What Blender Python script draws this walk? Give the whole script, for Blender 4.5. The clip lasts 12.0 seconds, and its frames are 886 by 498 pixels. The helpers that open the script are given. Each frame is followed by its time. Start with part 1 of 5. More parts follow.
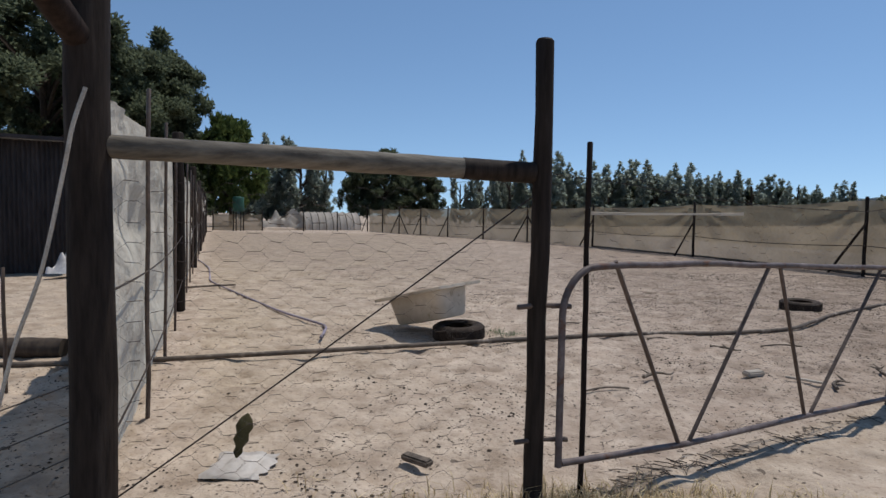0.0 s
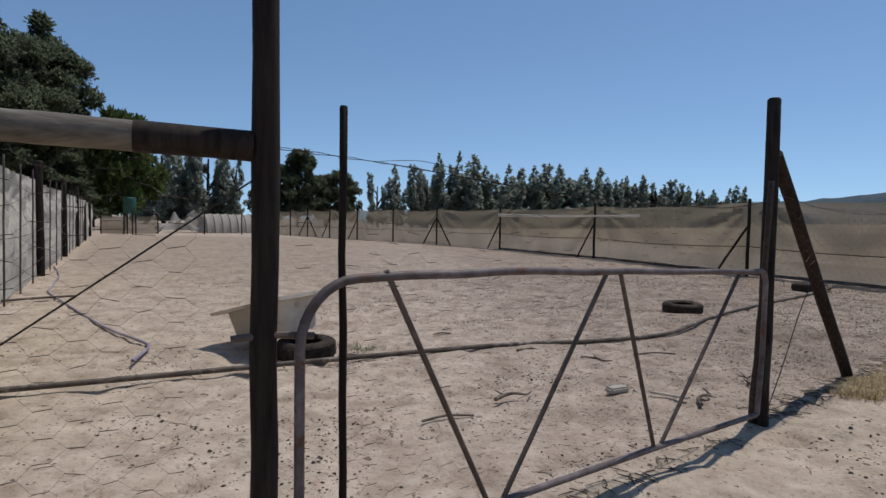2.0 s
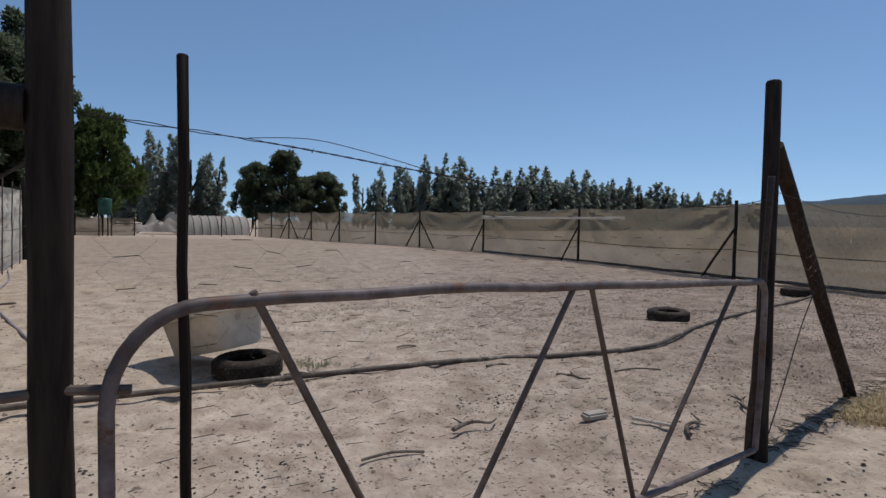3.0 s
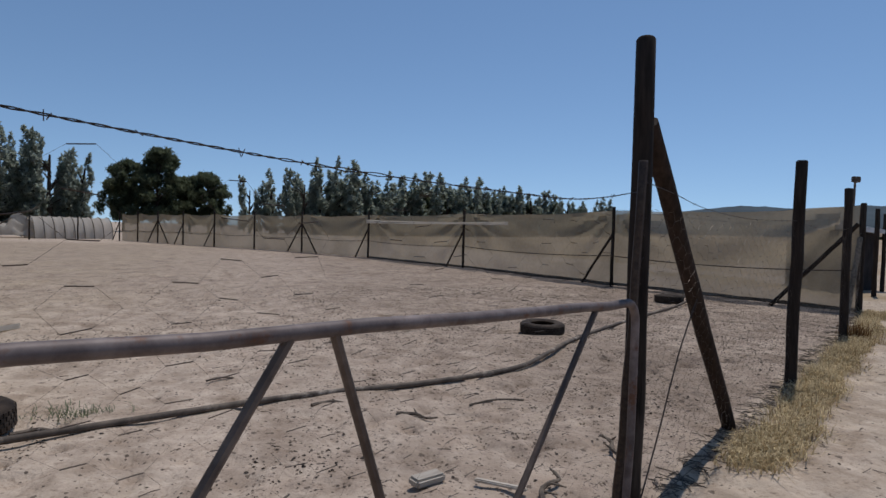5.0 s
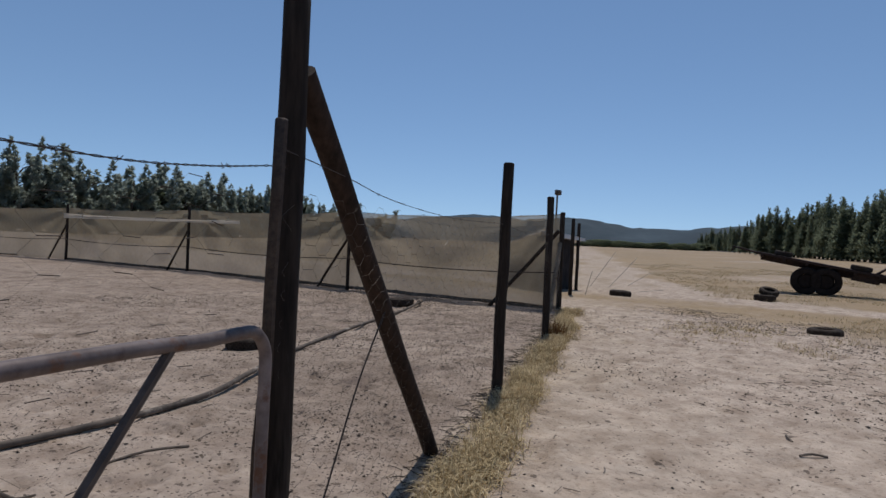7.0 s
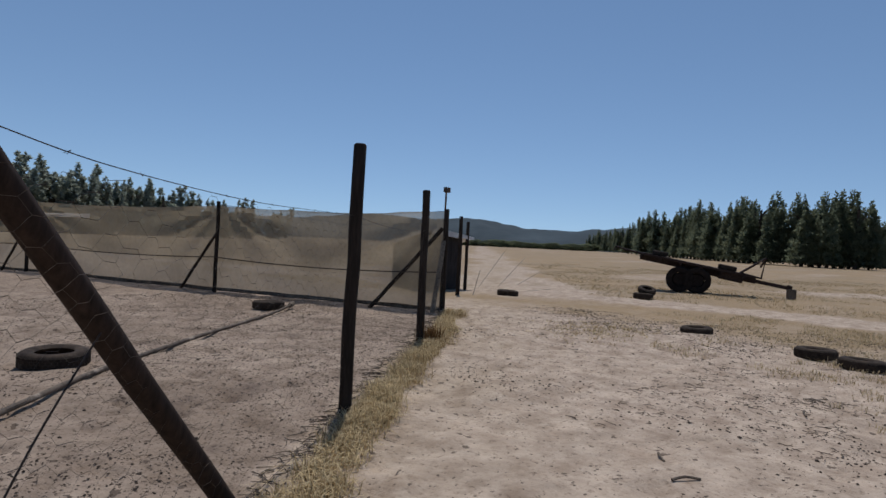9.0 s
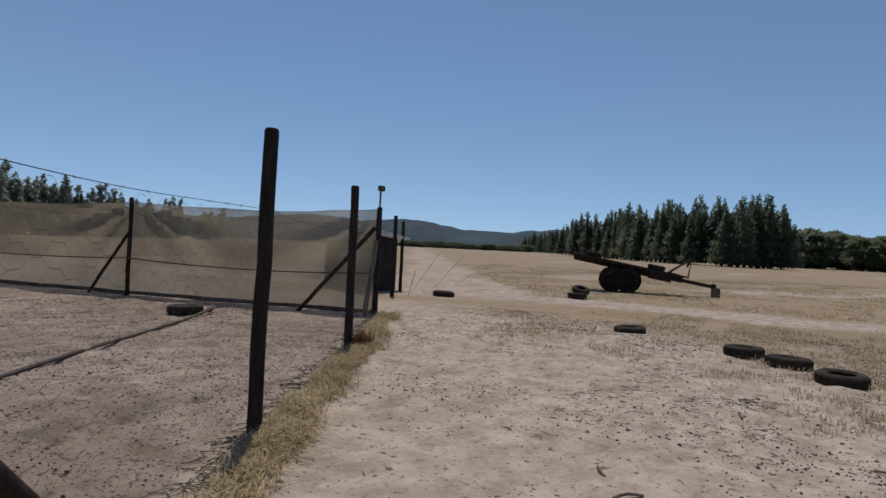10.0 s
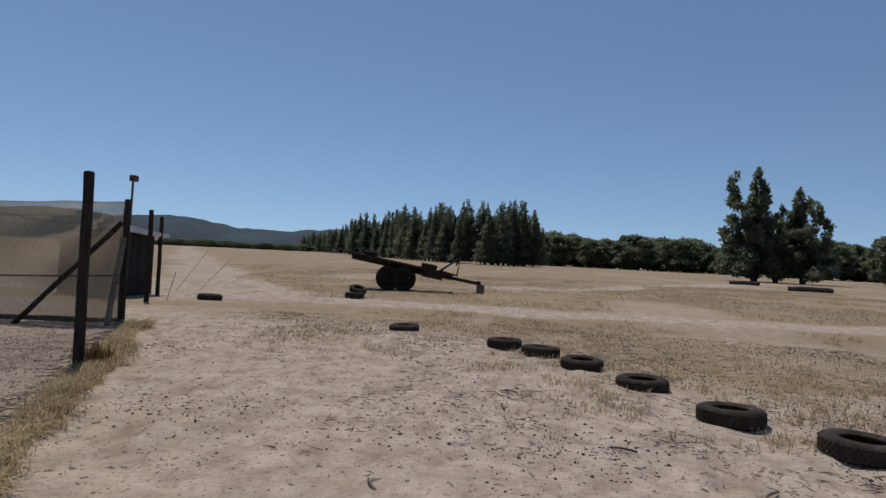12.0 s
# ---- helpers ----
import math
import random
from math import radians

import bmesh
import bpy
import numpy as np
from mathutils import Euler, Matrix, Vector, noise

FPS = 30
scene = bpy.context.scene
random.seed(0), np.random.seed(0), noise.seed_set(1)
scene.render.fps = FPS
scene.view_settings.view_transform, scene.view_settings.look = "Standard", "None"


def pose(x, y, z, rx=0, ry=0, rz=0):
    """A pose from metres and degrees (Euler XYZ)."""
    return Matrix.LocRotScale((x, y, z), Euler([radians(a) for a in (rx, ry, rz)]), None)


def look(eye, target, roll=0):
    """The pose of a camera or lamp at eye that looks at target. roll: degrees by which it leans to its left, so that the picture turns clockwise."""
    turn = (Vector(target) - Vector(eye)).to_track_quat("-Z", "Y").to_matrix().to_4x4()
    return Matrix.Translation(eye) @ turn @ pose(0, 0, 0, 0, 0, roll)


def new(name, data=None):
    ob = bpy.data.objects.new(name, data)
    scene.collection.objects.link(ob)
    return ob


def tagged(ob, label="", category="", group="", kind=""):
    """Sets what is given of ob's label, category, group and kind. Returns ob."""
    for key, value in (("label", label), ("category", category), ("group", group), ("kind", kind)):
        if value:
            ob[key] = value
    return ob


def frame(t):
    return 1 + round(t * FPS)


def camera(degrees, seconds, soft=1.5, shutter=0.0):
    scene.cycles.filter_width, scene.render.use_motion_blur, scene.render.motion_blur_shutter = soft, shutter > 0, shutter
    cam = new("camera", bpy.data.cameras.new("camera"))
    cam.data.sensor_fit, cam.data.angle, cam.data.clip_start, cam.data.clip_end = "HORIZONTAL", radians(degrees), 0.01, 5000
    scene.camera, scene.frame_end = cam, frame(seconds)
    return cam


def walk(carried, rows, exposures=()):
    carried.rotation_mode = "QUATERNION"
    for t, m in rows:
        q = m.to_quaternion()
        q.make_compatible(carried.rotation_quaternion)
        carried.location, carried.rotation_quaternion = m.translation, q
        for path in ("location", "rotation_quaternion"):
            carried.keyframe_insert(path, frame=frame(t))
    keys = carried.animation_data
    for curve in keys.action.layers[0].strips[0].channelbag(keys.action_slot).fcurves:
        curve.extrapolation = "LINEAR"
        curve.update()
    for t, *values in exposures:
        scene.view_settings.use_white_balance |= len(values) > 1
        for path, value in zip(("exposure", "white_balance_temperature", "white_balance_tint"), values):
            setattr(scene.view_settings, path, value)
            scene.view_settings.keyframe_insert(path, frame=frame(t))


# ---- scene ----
cam = camera(74.5, 12.0)
PATH = [
    (0, (-0.416, 0.504, 1.455), (-0.459, 2.501, 1.343), 1.0),
    (0.5, (-0.201, 0.681, 1.444), (-0.196, 2.678, 1.336), 0.9),
    (1, (-0.016, 0.837, 1.454), (0.056, 2.833, 1.352), 0.8),
    (1.5, (0.165, 1.08, 1.436), (0.308, 3.073, 1.336), 0.9),
    (2, (0.376, 1.31, 1.433), (0.601, 3.294, 1.335), 1.0),
    (2.5, (0.57, 1.603, 1.453), (0.83, 3.584, 1.355), 1.1),
    (2.7, (0.619, 1.728, 1.447), (0.883, 3.708, 1.352), 1.1),
    (4.5, (1.315, 2.751, 1.384), (1.715, 4.71, 1.316), 1.0),
    (5, (1.487, 2.926, 1.411), (2.099, 4.829, 1.348), 1.6),
    (5.5, (1.701, 3.082, 1.403), (2.521, 4.905, 1.35), 2.0),
    (6, (1.907, 3.224, 1.403), (2.936, 4.939, 1.363), 2.3),
    (6.5, (2.098, 3.406, 1.414), (3.301, 5.002, 1.382), 2.4),
    (7, (2.329, 3.492, 1.398), (3.663, 4.981, 1.375), 2.7),
    (7.5, (2.593, 3.609, 1.417), (4.013, 5.016, 1.395), 2.9),
    (9.5, (3.41, 3.819, 1.373), (5.033, 4.988, 1.373), 3.0),
    (10, (3.616, 3.924, 1.366), (5.307, 4.992, 1.373), 3.0),
    (10.5, (3.789, 3.943, 1.354), (5.55, 4.89, 1.368), 3.1),
    (11, (3.937, 3.948, 1.348), (5.766, 4.758, 1.37), 3.0),
    (11.5, (3.992, 3.946, 1.343), (5.897, 4.554, 1.378), 3.0),
    (12, (3.948, 3.983, 1.368), (5.912, 4.36, 1.412), 2.9),
]
walk(cam, [(t, look(eye, target, roll)) for t, eye, target, roll in PATH],
     [(0, 0.16, 6200, 11), (2.5, 0.02, 6150, 12), (6.5, -0.08, 6200, 13), (12, -0.18, 6400, 13)])

# ---- world and sun ----
SUN_AZ = radians(39)          # towards the sun, from +x
SUN_EL = radians(69)
world = bpy.data.worlds.new("sky")
scene.world = world
world.use_nodes = True
wn, wl = world.node_tree.nodes, world.node_tree.links
sky = wn.new("ShaderNodeTexSky")
sky.sky_type = "NISHITA"
sky.sun_disc = False
sky.sun_elevation = SUN_EL
sky.sun_rotation = math.pi / 2 - SUN_AZ
sky.air_density, sky.dust_density, sky.ozone_density = 0.85, 0.0, 3.0
wn["Background"].inputs["Strength"].default_value = 0.103
sky_dir, sky_lift, sky_unit = wn.new("ShaderNodeTexCoord"), wn.new("ShaderNodeVectorMath"), wn.new("ShaderNodeVectorMath")
sky_lift.operation, sky_unit.operation = "ADD", "NORMALIZE"
sky_lift.inputs[1].default_value = (0, 0, 0.08)      # dry clear air: little whitening at the horizon
wl.new(sky_dir.outputs["Generated"], sky_lift.inputs[0])
wl.new(sky_lift.outputs[0], sky_unit.inputs[0])
wl.new(sky_unit.outputs[0], sky.inputs["Vector"])
sky_soft = wn.new("ShaderNodeHueSaturation")
sky_soft.inputs["Saturation"].default_value = 0.98
sky_soft.inputs["Hue"].default_value = 0.493
wl.new(sky.outputs["Color"], sky_soft.inputs["Color"])
wl.new(sky_soft.outputs["Color"], wn["Background"].inputs["Color"])
sun = new("sun", bpy.data.lights.new("sun", "SUN"))
sun.data.energy, sun.data.angle, sun.data.color = 2.85, radians(0.53), (1.0, 0.95, 0.87)
to_sun = Vector((math.cos(SUN_AZ) * math.cos(SUN_EL), math.sin(SUN_AZ) * math.cos(SUN_EL), math.sin(SUN_EL)))
sun.matrix_world = look((0, 0, 40), Vector((0, 0, 40)) - to_sun)


# ---- materials ----
def node_mat(name):
    m = bpy.data.materials.new(name)
    m.use_nodes = True
    return m, m.node_tree.nodes, m.node_tree.links


def noise_tex(n, l, coord, scale, detail=4.0, rough=0.6):
    t = n.new("ShaderNodeTexNoise")
    t.inputs["Scale"].default_value = scale
    t.inputs["Detail"].default_value = detail
    t.inputs["Roughness"].default_value = rough
    l.new(coord, t.inputs["Vector"])
    return t.outputs["Fac"]


def ramp(n, l, fac, stops):
    r = n.new("ShaderNodeValToRGB")
    el = r.color_ramp.elements
    while len(el) < len(stops):
        el.new(0.5)
    for e, (p, c) in zip(el, stops):
        e.position = p
        e.color = (*c, 1) if len(c) == 3 else c
    l.new(fac, r.inputs["Fac"])
    return r.outputs["Color"]


def mix(n, l, fac, a, b, how="MIX"):
    x = n.new("ShaderNodeMix")
    x.data_type, x.blend_type = "RGBA", how
    for sock, v in ((x.inputs["Factor"], fac), (x.inputs["A"], a), (x.inputs["B"], b)):
        if isinstance(v, (int, float)):
            sock.default_value = v
        elif isinstance(v, tuple):
            sock.default_value = (*v, 1)
        else:
            l.new(v, sock)
    return x.outputs["Result"]


def maths(n, l, how, a, b=0.0):
    x = n.new("ShaderNodeMath")
    x.operation = how
    for sock, v in ((x.inputs[0], a), (x.inputs[1], b)):
        if isinstance(v, (int, float)):
            sock.default_value = v
        else:
            l.new(v, sock)
    return x.outputs[0]


def local_coord(n, l, stretch=(1, 1, 1), shift=True):
    tc = n.new("ShaderNodeTexCoord")
    mp = n.new("ShaderNodeMapping")
    mp.inputs["Scale"].default_value = stretch
    l.new(tc.outputs["Object"], mp.inputs["Vector"])
    if shift:
        oi = n.new("ShaderNodeObjectInfo")
        by = n.new("ShaderNodeVectorMath")
        by.operation = "SCALE"
        by.inputs[0].default_value = (37, 23, 51)
        l.new(oi.outputs["Random"], by.inputs["Scale"])
        l.new(by.outputs["Vector"], mp.inputs["Location"])
    return mp.outputs["Vector"]


def surface(name, dark, light, grain=20.0, stain=1.5, stretch=(1, 1, 1), rough=0.85, bump=0.3, depth=0.01, metal=0.0, worn=None, spec=0.3):
    """Two scales of colour: fine grain between dark and light, and broad stains."""
    m, n, l = node_mat(name)
    p = n["Principled BSDF"]
    c = local_coord(n, l, stretch)
    fine = noise_tex(n, l, c, grain, 6, 0.65)
    broad = noise_tex(n, l, c, stain, 3, 0.5)
    col = ramp(n, l, fine, [(0.3, dark), (0.72, light)])
    shade = ramp(n, l, broad, [(0.3, (0.62, 0.6, 0.58)), (0.7, (1.15, 1.12, 1.08))])
    col = mix(n, l, 1.0, col, shade, "MULTIPLY")
    if worn:
        w = ramp(n, l, noise_tex(n, l, c, stain * 3.1, 5, 0.7), [(0.56, (0, 0, 0)), (0.66, (1, 1, 1))])
        col = mix(n, l, w, col, worn)
    l.new(col, p.inputs["Base Color"])
    p.inputs["Roughness"].default_value = rough
    p.inputs["Metallic"].default_value = metal
    p.inputs["Specular IOR Level"].default_value = spec
    b = n.new("ShaderNodeBump")
    b.inputs["Strength"].default_value = bump
    b.inputs["Distance"].default_value = depth
    l.new(fine, b.inputs["Height"])
    l.new(b.outputs["Normal"], p.inputs["Normal"])
    return m


def cloth(name, dark, light, see=0.2, glow=0.45, weave=9.0, crease=0.25):
    """Woven shade cloth: lets some light and some view through."""
    m, n, l = node_mat(name)
    out = n["Material Output"]
    n.remove(n["Principled BSDF"])
    c = local_coord(n, l, (1, 1, 1), False)
    fine = noise_tex(n, l, c, weave, 6, 0.7)
    broad = noise_tex(n, l, c, 0.6, 4, 0.55)
    col = mix(n, l, broad, dark, light)
    col = mix(n, l, 1.0, col, ramp(n, l, fine, [(0.3, (0.88, 0.88, 0.88)), (0.7, (1.07, 1.07, 1.07))]), "MULTIPLY")
    d, t, s = n.new("ShaderNodeBsdfDiffuse"), n.new("ShaderNodeBsdfTranslucent"), n.new("ShaderNodeBsdfTransparent")
    a, b = n.new("ShaderNodeMixShader"), n.new("ShaderNodeMixShader")
    l.new(col, d.inputs["Color"])
    l.new(col, t.inputs["Color"])
    bp = n.new("ShaderNodeBump")
    bp.inputs["Strength"].default_value = crease
    bp.inputs["Distance"].default_value = 0.06
    l.new(noise_tex(n, l, c, weave * 0.6, 5, 0.6), bp.inputs["Height"])
    l.new(bp.outputs["Normal"], d.inputs["Normal"])
    a.inputs["Fac"].default_value = glow
    l.new(d.outputs[0], a.inputs[1])
    l.new(t.outputs[0], a.inputs[2])
    l.new(maths(n, l, "ADD", maths(n, l, "MULTIPLY", maths(n, l, "SUBTRACT", broad, 0.5), 0.4), see), b.inputs["Fac"])
    l.new(a.outputs[0], b.inputs[1])
    l.new(s.outputs[0], b.inputs[2])
    l.new(b.outputs[0], out.inputs["Surface"])
    return m


def leafy(name, dark, light, glow=0.25):
    m, n, l = node_mat(name)
    out = n["Material Output"]
    p = n["Principled BSDF"]
    geo = n.new("ShaderNodeNewGeometry")
    c = local_coord(n, l, (1, 1, 1))
    k = mix(n, l, 0.5, geo.outputs["Random Per Island"], noise_tex(n, l, c, 0.7, 3, 0.6))
    col = ramp(n, l, k, [(0.25, dark), (0.75, light)])
    l.new(col, p.inputs["Base Color"])
    p.inputs["Roughness"].default_value = 0.8
    p.inputs["Specular IOR Level"].default_value = 0.08
    t = n.new("ShaderNodeBsdfTranslucent")
    l.new(col, t.inputs["Color"])
    a = n.new("ShaderNodeMixShader")
    a.inputs["Fac"].default_value = glow
    l.new(p.outputs[0], a.inputs[1])
    l.new(t.outputs[0], a.inputs[2])
    l.new(a.outputs[0], out.inputs["Surface"])
    return m


def ground_material():
    m, n, l = node_mat("sand_and_dry_grass")
    p = n["Principled BSDF"]
    tc = n.new("ShaderNodeTexCoord")
    pos = tc.outputs["Object"]
    at = n.new("ShaderNodeAttribute")
    at.attribute_name = "zone"
    sep = n.new("ShaderNodeSeparateColor")
    l.new(at.outputs["Color"], sep.inputs["Color"])
    n1, n2 = noise_tex(n, l, pos, 0.45, 5, 0.6), noise_tex(n, l, pos, 3.2, 6, 0.65)
    n3, n4 = noise_tex(n, l, pos, 22, 5, 0.7), noise_tex(n, l, pos, 0.09, 4, 0.6)
    sand = mix(n, l, ramp(n, l, n2, [(0.35, (0, 0, 0)), (0.65, (1, 1, 1))]), (0.36, 0.276, 0.21), (0.548, 0.444, 0.35))
    ochre = mix(n, l, n2, (0.315, 0.24, 0.162), (0.545, 0.442, 0.325))
    grey = mix(n, l, n2, (0.165, 0.12, 0.087), (0.365, 0.285, 0.216))
    tint = maths(n, l, "MULTIPLY", sep.outputs["Green"], ramp(n, l, n1, [(0.3, (0.35, 0.35, 0.35)), (0.65, (1, 1, 1))]))
    col = mix(n, l, tint, sand, ochre)
    col = mix(n, l, maths(n, l, "MULTIPLY", sep.outputs["Blue"], ramp(n, l, n1, [(0.35, (1, 1, 1)), (0.7, (0.4, 0.4, 0.4))])), col, grey)
    mottle = ramp(n, l, noise_tex(n, l, pos, 2.1, 5, 0.7), [(0.36, (0.74, 0.71, 0.68)), (0.5, (1, 1, 1)), (0.66, (1.12, 1.11, 1.1))])
    col = mix(n, l, 0.9, col, mottle, "MULTIPLY")
    crumbs = ramp(n, l, n3, [(0.33, (0.42, 0.38, 0.35)), (0.45, (1, 1, 1))])
    col = mix(n, l, 0.7, col, crumbs, "MULTIPLY")
    vs = n.new("ShaderNodeTexVoronoi")
    vs.inputs["Scale"].default_value = 34
    l.new(pos, vs.inputs["Vector"])
    cell = n.new("ShaderNodeSeparateColor")
    l.new(vs.outputs["Color"], cell.inputs["Color"])
    speck = maths(n, l, "LESS_THAN", vs.outputs["Distance"], maths(n, l, "MULTIPLY", cell.outputs["Red"], 0.42))
    often = maths(n, l, "ADD", maths(n, l, "MULTIPLY", sep.outputs["Blue"], 0.6), ramp(n, l, noise_tex(n, l, pos, 1.6, 4, 0.7), [(0.43, (0, 0, 0)), (0.64, (0.5, 0.5, 0.5))]))
    speck = maths(n, l, "MULTIPLY", speck, maths(n, l, "LESS_THAN", cell.outputs["Green"], often))
    col = mix(n, l, maths(n, l, "MULTIPLY", speck, 0.85), col, (0.065, 0.047, 0.036))
    wob = n.new("ShaderNodeVectorMath")
    wob.operation = "MULTIPLY_ADD"
    wob.inputs[1].default_value = (0.06, 0.06, 0.06)
    rag = n.new("ShaderNodeTexNoise")
    rag.inputs["Scale"].default_value = 30
    l.new(pos, rag.inputs["Vector"])
    l.new(rag.outputs["Color"], wob.inputs[0])
    l.new(pos, wob.inputs[2])
    v2 = n.new("ShaderNodeTexVoronoi")
    v2.inputs["Scale"].default_value = 11
    l.new(wob.outputs["Vector"], v2.inputs["Vector"])
    c2 = n.new("ShaderNodeSeparateColor")
    l.new(v2.outputs["Color"], c2.inputs["Color"])
    bit = maths(n, l, "LESS_THAN", v2.outputs["Distance"], maths(n, l, "MULTIPLY", c2.outputs["Red"], 0.29))
    bit = maths(n, l, "MULTIPLY", bit, maths(n, l, "LESS_THAN", c2.outputs["Green"], maths(n, l, "ADD", often, 0.2)))
    col = mix(n, l, maths(n, l, "MULTIPLY", bit, 0.75), col, (0.085, 0.062, 0.047))
    stain = ramp(n, l, noise_tex(n, l, pos, 1.15, 5, 0.65), [(0.56, (0, 0, 0)), (0.70, (1, 1, 1))])
    col = mix(n, l, maths(n, l, "MULTIPLY", stain, maths(n, l, "ADD", maths(n, l, "MULTIPLY", sep.outputs["Blue"], 0.6), 0.12)), col, (0.13, 0.095, 0.075))
    straw = mix(n, l, n2, (0.25, 0.17, 0.093), (0.42, 0.31, 0.188))
    straw = mix(n, l, ramp(n, l, n4, [(0.35, (0, 0, 0)), (0.7, (0.6, 0.6, 0.6))]), straw, (0.235, 0.19, 0.125))
    soft = maths(n, l, "ADD", sep.outputs["Red"], maths(n, l, "MULTIPLY", maths(n, l, "SUBTRACT", mix(n, l, 0.4, mix(n, l, 0.5, n1, noise_tex(n, l, pos, 1.3, 6, 0.75)), mix(n, l, 0.6, n2, n3)), 0.5), 4.2))
    edge = ramp(n, l, soft, [(0.22, (0, 0, 0)), (0.92, (1, 1, 1))])
    col = mix(n, l, edge, col, straw)
    l.new(col, p.inputs["Base Color"])
    p.inputs["Roughness"].default_value = 0.95
    p.inputs["Specular IOR Level"].default_value = 0.15
    vor = n.new("ShaderNodeTexVoronoi")
    vor.feature = "SMOOTH_F1"
    vor.inputs["Scale"].default_value = 4.5
    l.new(pos, vor.inputs["Vector"])
    h = maths(n, l, "ADD", maths(n, l, "MULTIPLY", vor.outputs["Distance"], 0.9), maths(n, l, "ADD", maths(n, l, "MULTIPLY", noise_tex(n, l, pos, 7, 5, 0.6), 1.2), maths(n, l, "ADD", maths(n, l, "MULTIPLY", bit, 0.25), maths(n, l, "MULTIPLY", n3, 0.45))))
    b = n.new("ShaderNodeBump")
    b.inputs["Strength"].default_value = 0.9
    b.inputs["Distance"].default_value = 0.034
    l.new(h, b.inputs["Height"])
    l.new(b.outputs["Normal"], p.inputs["Normal"])
    return m


M_GROUND = ground_material()
M_POST = surface("creosoted_pole", (0.015, 0.0115, 0.0095), (0.055, 0.041, 0.032), 30, 2.0, (1, 1, 0.12), 0.75, 0.5, 0.006, worn=(0.055, 0.042, 0.033), spec=0.12)
M_BRACE = surface("reddish_treated_pole", (0.016, 0.011, 0.009), (0.052, 0.034, 0.026), 30, 2.0, (1, 1, 0.12), 0.8, 0.5, 0.006, spec=0.15)
M_RAIL = surface("weathered_grey_pole", (0.06, 0.05, 0.038), (0.24, 0.21, 0.165), 26, 2.2, (0.1, 1, 1), 0.7, 0.6, 0.006, worn=(0.06, 0.05, 0.036))
M_TUBE = surface("rusty_painted_tube", (0.10, 0.075, 0.07), (0.24, 0.20, 0.19), 14, 3.0, (1, 1, 1), 0.6, 0.3, 0.002, 0.2, worn=(0.13, 0.065, 0.04))
M_STEEL = surface("dull_steel_rod", (0.085, 0.062, 0.05), (0.19, 0.145, 0.118), 16, 3.0, (1, 1, 1), 0.6, 0.2, 0.002, 0.3)
M_WIRE = surface("rusty_wire", (0.03, 0.022, 0.018), (0.09, 0.065, 0.05), 40, 3.0, rough=0.6, metal=0.3)
M_GALV = surface("old_galvanised_wire", (0.07, 0.058, 0.048), (0.17, 0.145, 0.12), 40, 3.0, rough=0.5, metal=0.4)
M_ROPE = surface("pale_rope", (0.40, 0.36, 0.30), (0.65, 0.60, 0.52), 90, 5.0, rough=0.9)
M_RUBBER = surface("dusty_black_rubber", (0.022, 0.017, 0.014), (0.078, 0.058, 0.044), 12, 2.5, rough=0.85, bump=0.3, depth=0.004, worn=(0.085, 0.068, 0.054), spec=0.15)
M_NET = cloth("beige_shade_cloth", (0.235, 0.193, 0.132), (0.375, 0.316, 0.225), 0.22, 0.42)
M_COVER = cloth("grey_wall_cloth", (0.45, 0.405, 0.325), (0.77, 0.71, 0.60), 0.02, 0.25, 9, 0.9)
M_TARP = cloth("thin_white_plastic", (0.43, 0.385, 0.325), (0.66, 0.605, 0.53), 0.12, 0.4)
M_TUB = surface("stained_cream_plastic", (0.55, 0.48, 0.38), (0.76, 0.69, 0.58), 5, 1.3, rough=0.55, bump=0.1, worn=(0.36, 0.29, 0.20))
M_RUST = surface("rusty_trailer_steel", (0.020, 0.013, 0.011), (0.06, 0.037, 0.029), 12, 1.5, rough=0.8, bump=0.3)
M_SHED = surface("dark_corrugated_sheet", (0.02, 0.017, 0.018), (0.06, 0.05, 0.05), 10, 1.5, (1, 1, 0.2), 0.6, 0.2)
M_ROOF = surface("bright_zinc_sheet", (0.55, 0.55, 0.56), (0.75, 0.75, 0.76), 8, 1.5, rough=0.4, metal=0.3)
M_SACK = surface("dirty_plastic_sack", (0.38, 0.34, 0.30), (0.58, 0.54, 0.49), 9, 3.0, rough=0.6, bump=0.4)
M_TIRE_DARK = surface("dark_trailer_rubber", (0.014, 0.011, 0.010), (0.032, 0.025, 0.021), 10, 2.0, rough=0.85, bump=0.2, spec=0.1)
M_WHITE = surface("white_plastic_sack", (0.6, 0.58, 0.55), (0.82, 0.80, 0.78), 12, 3.0, rough=0.6, bump=0.4)
M_GREEN = surface("green_plastic_tank", (0.02, 0.07, 0.05), (0.04, 0.12, 0.08), 6, 1.5, rough=0.5)
M_HOSE = surface("faded_violet_hose", (0.20, 0.17, 0.22), (0.42, 0.37, 0.42), 9, 1.0, rough=0.6)
M_PIPE = surface("black_irrigation_pipe", (0.06, 0.048, 0.038), (0.19, 0.15, 0.115), 8, 0.8, rough=0.75, worn=(0.34, 0.28, 0.22))
M_LITTER = surface("dry_droppings", (0.02, 0.015, 0.012), (0.085, 0.062, 0.045), 6, 1.0)
M_STICK = surface("grey_dead_wood", (0.06, 0.045, 0.035), (0.22, 0.18, 0.14), 20, 3.0)
M_PLANK = surface("bleached_timber", (0.38, 0.33, 0.27), (0.62, 0.56, 0.48), 20, 3.0, (0.2, 1, 1))
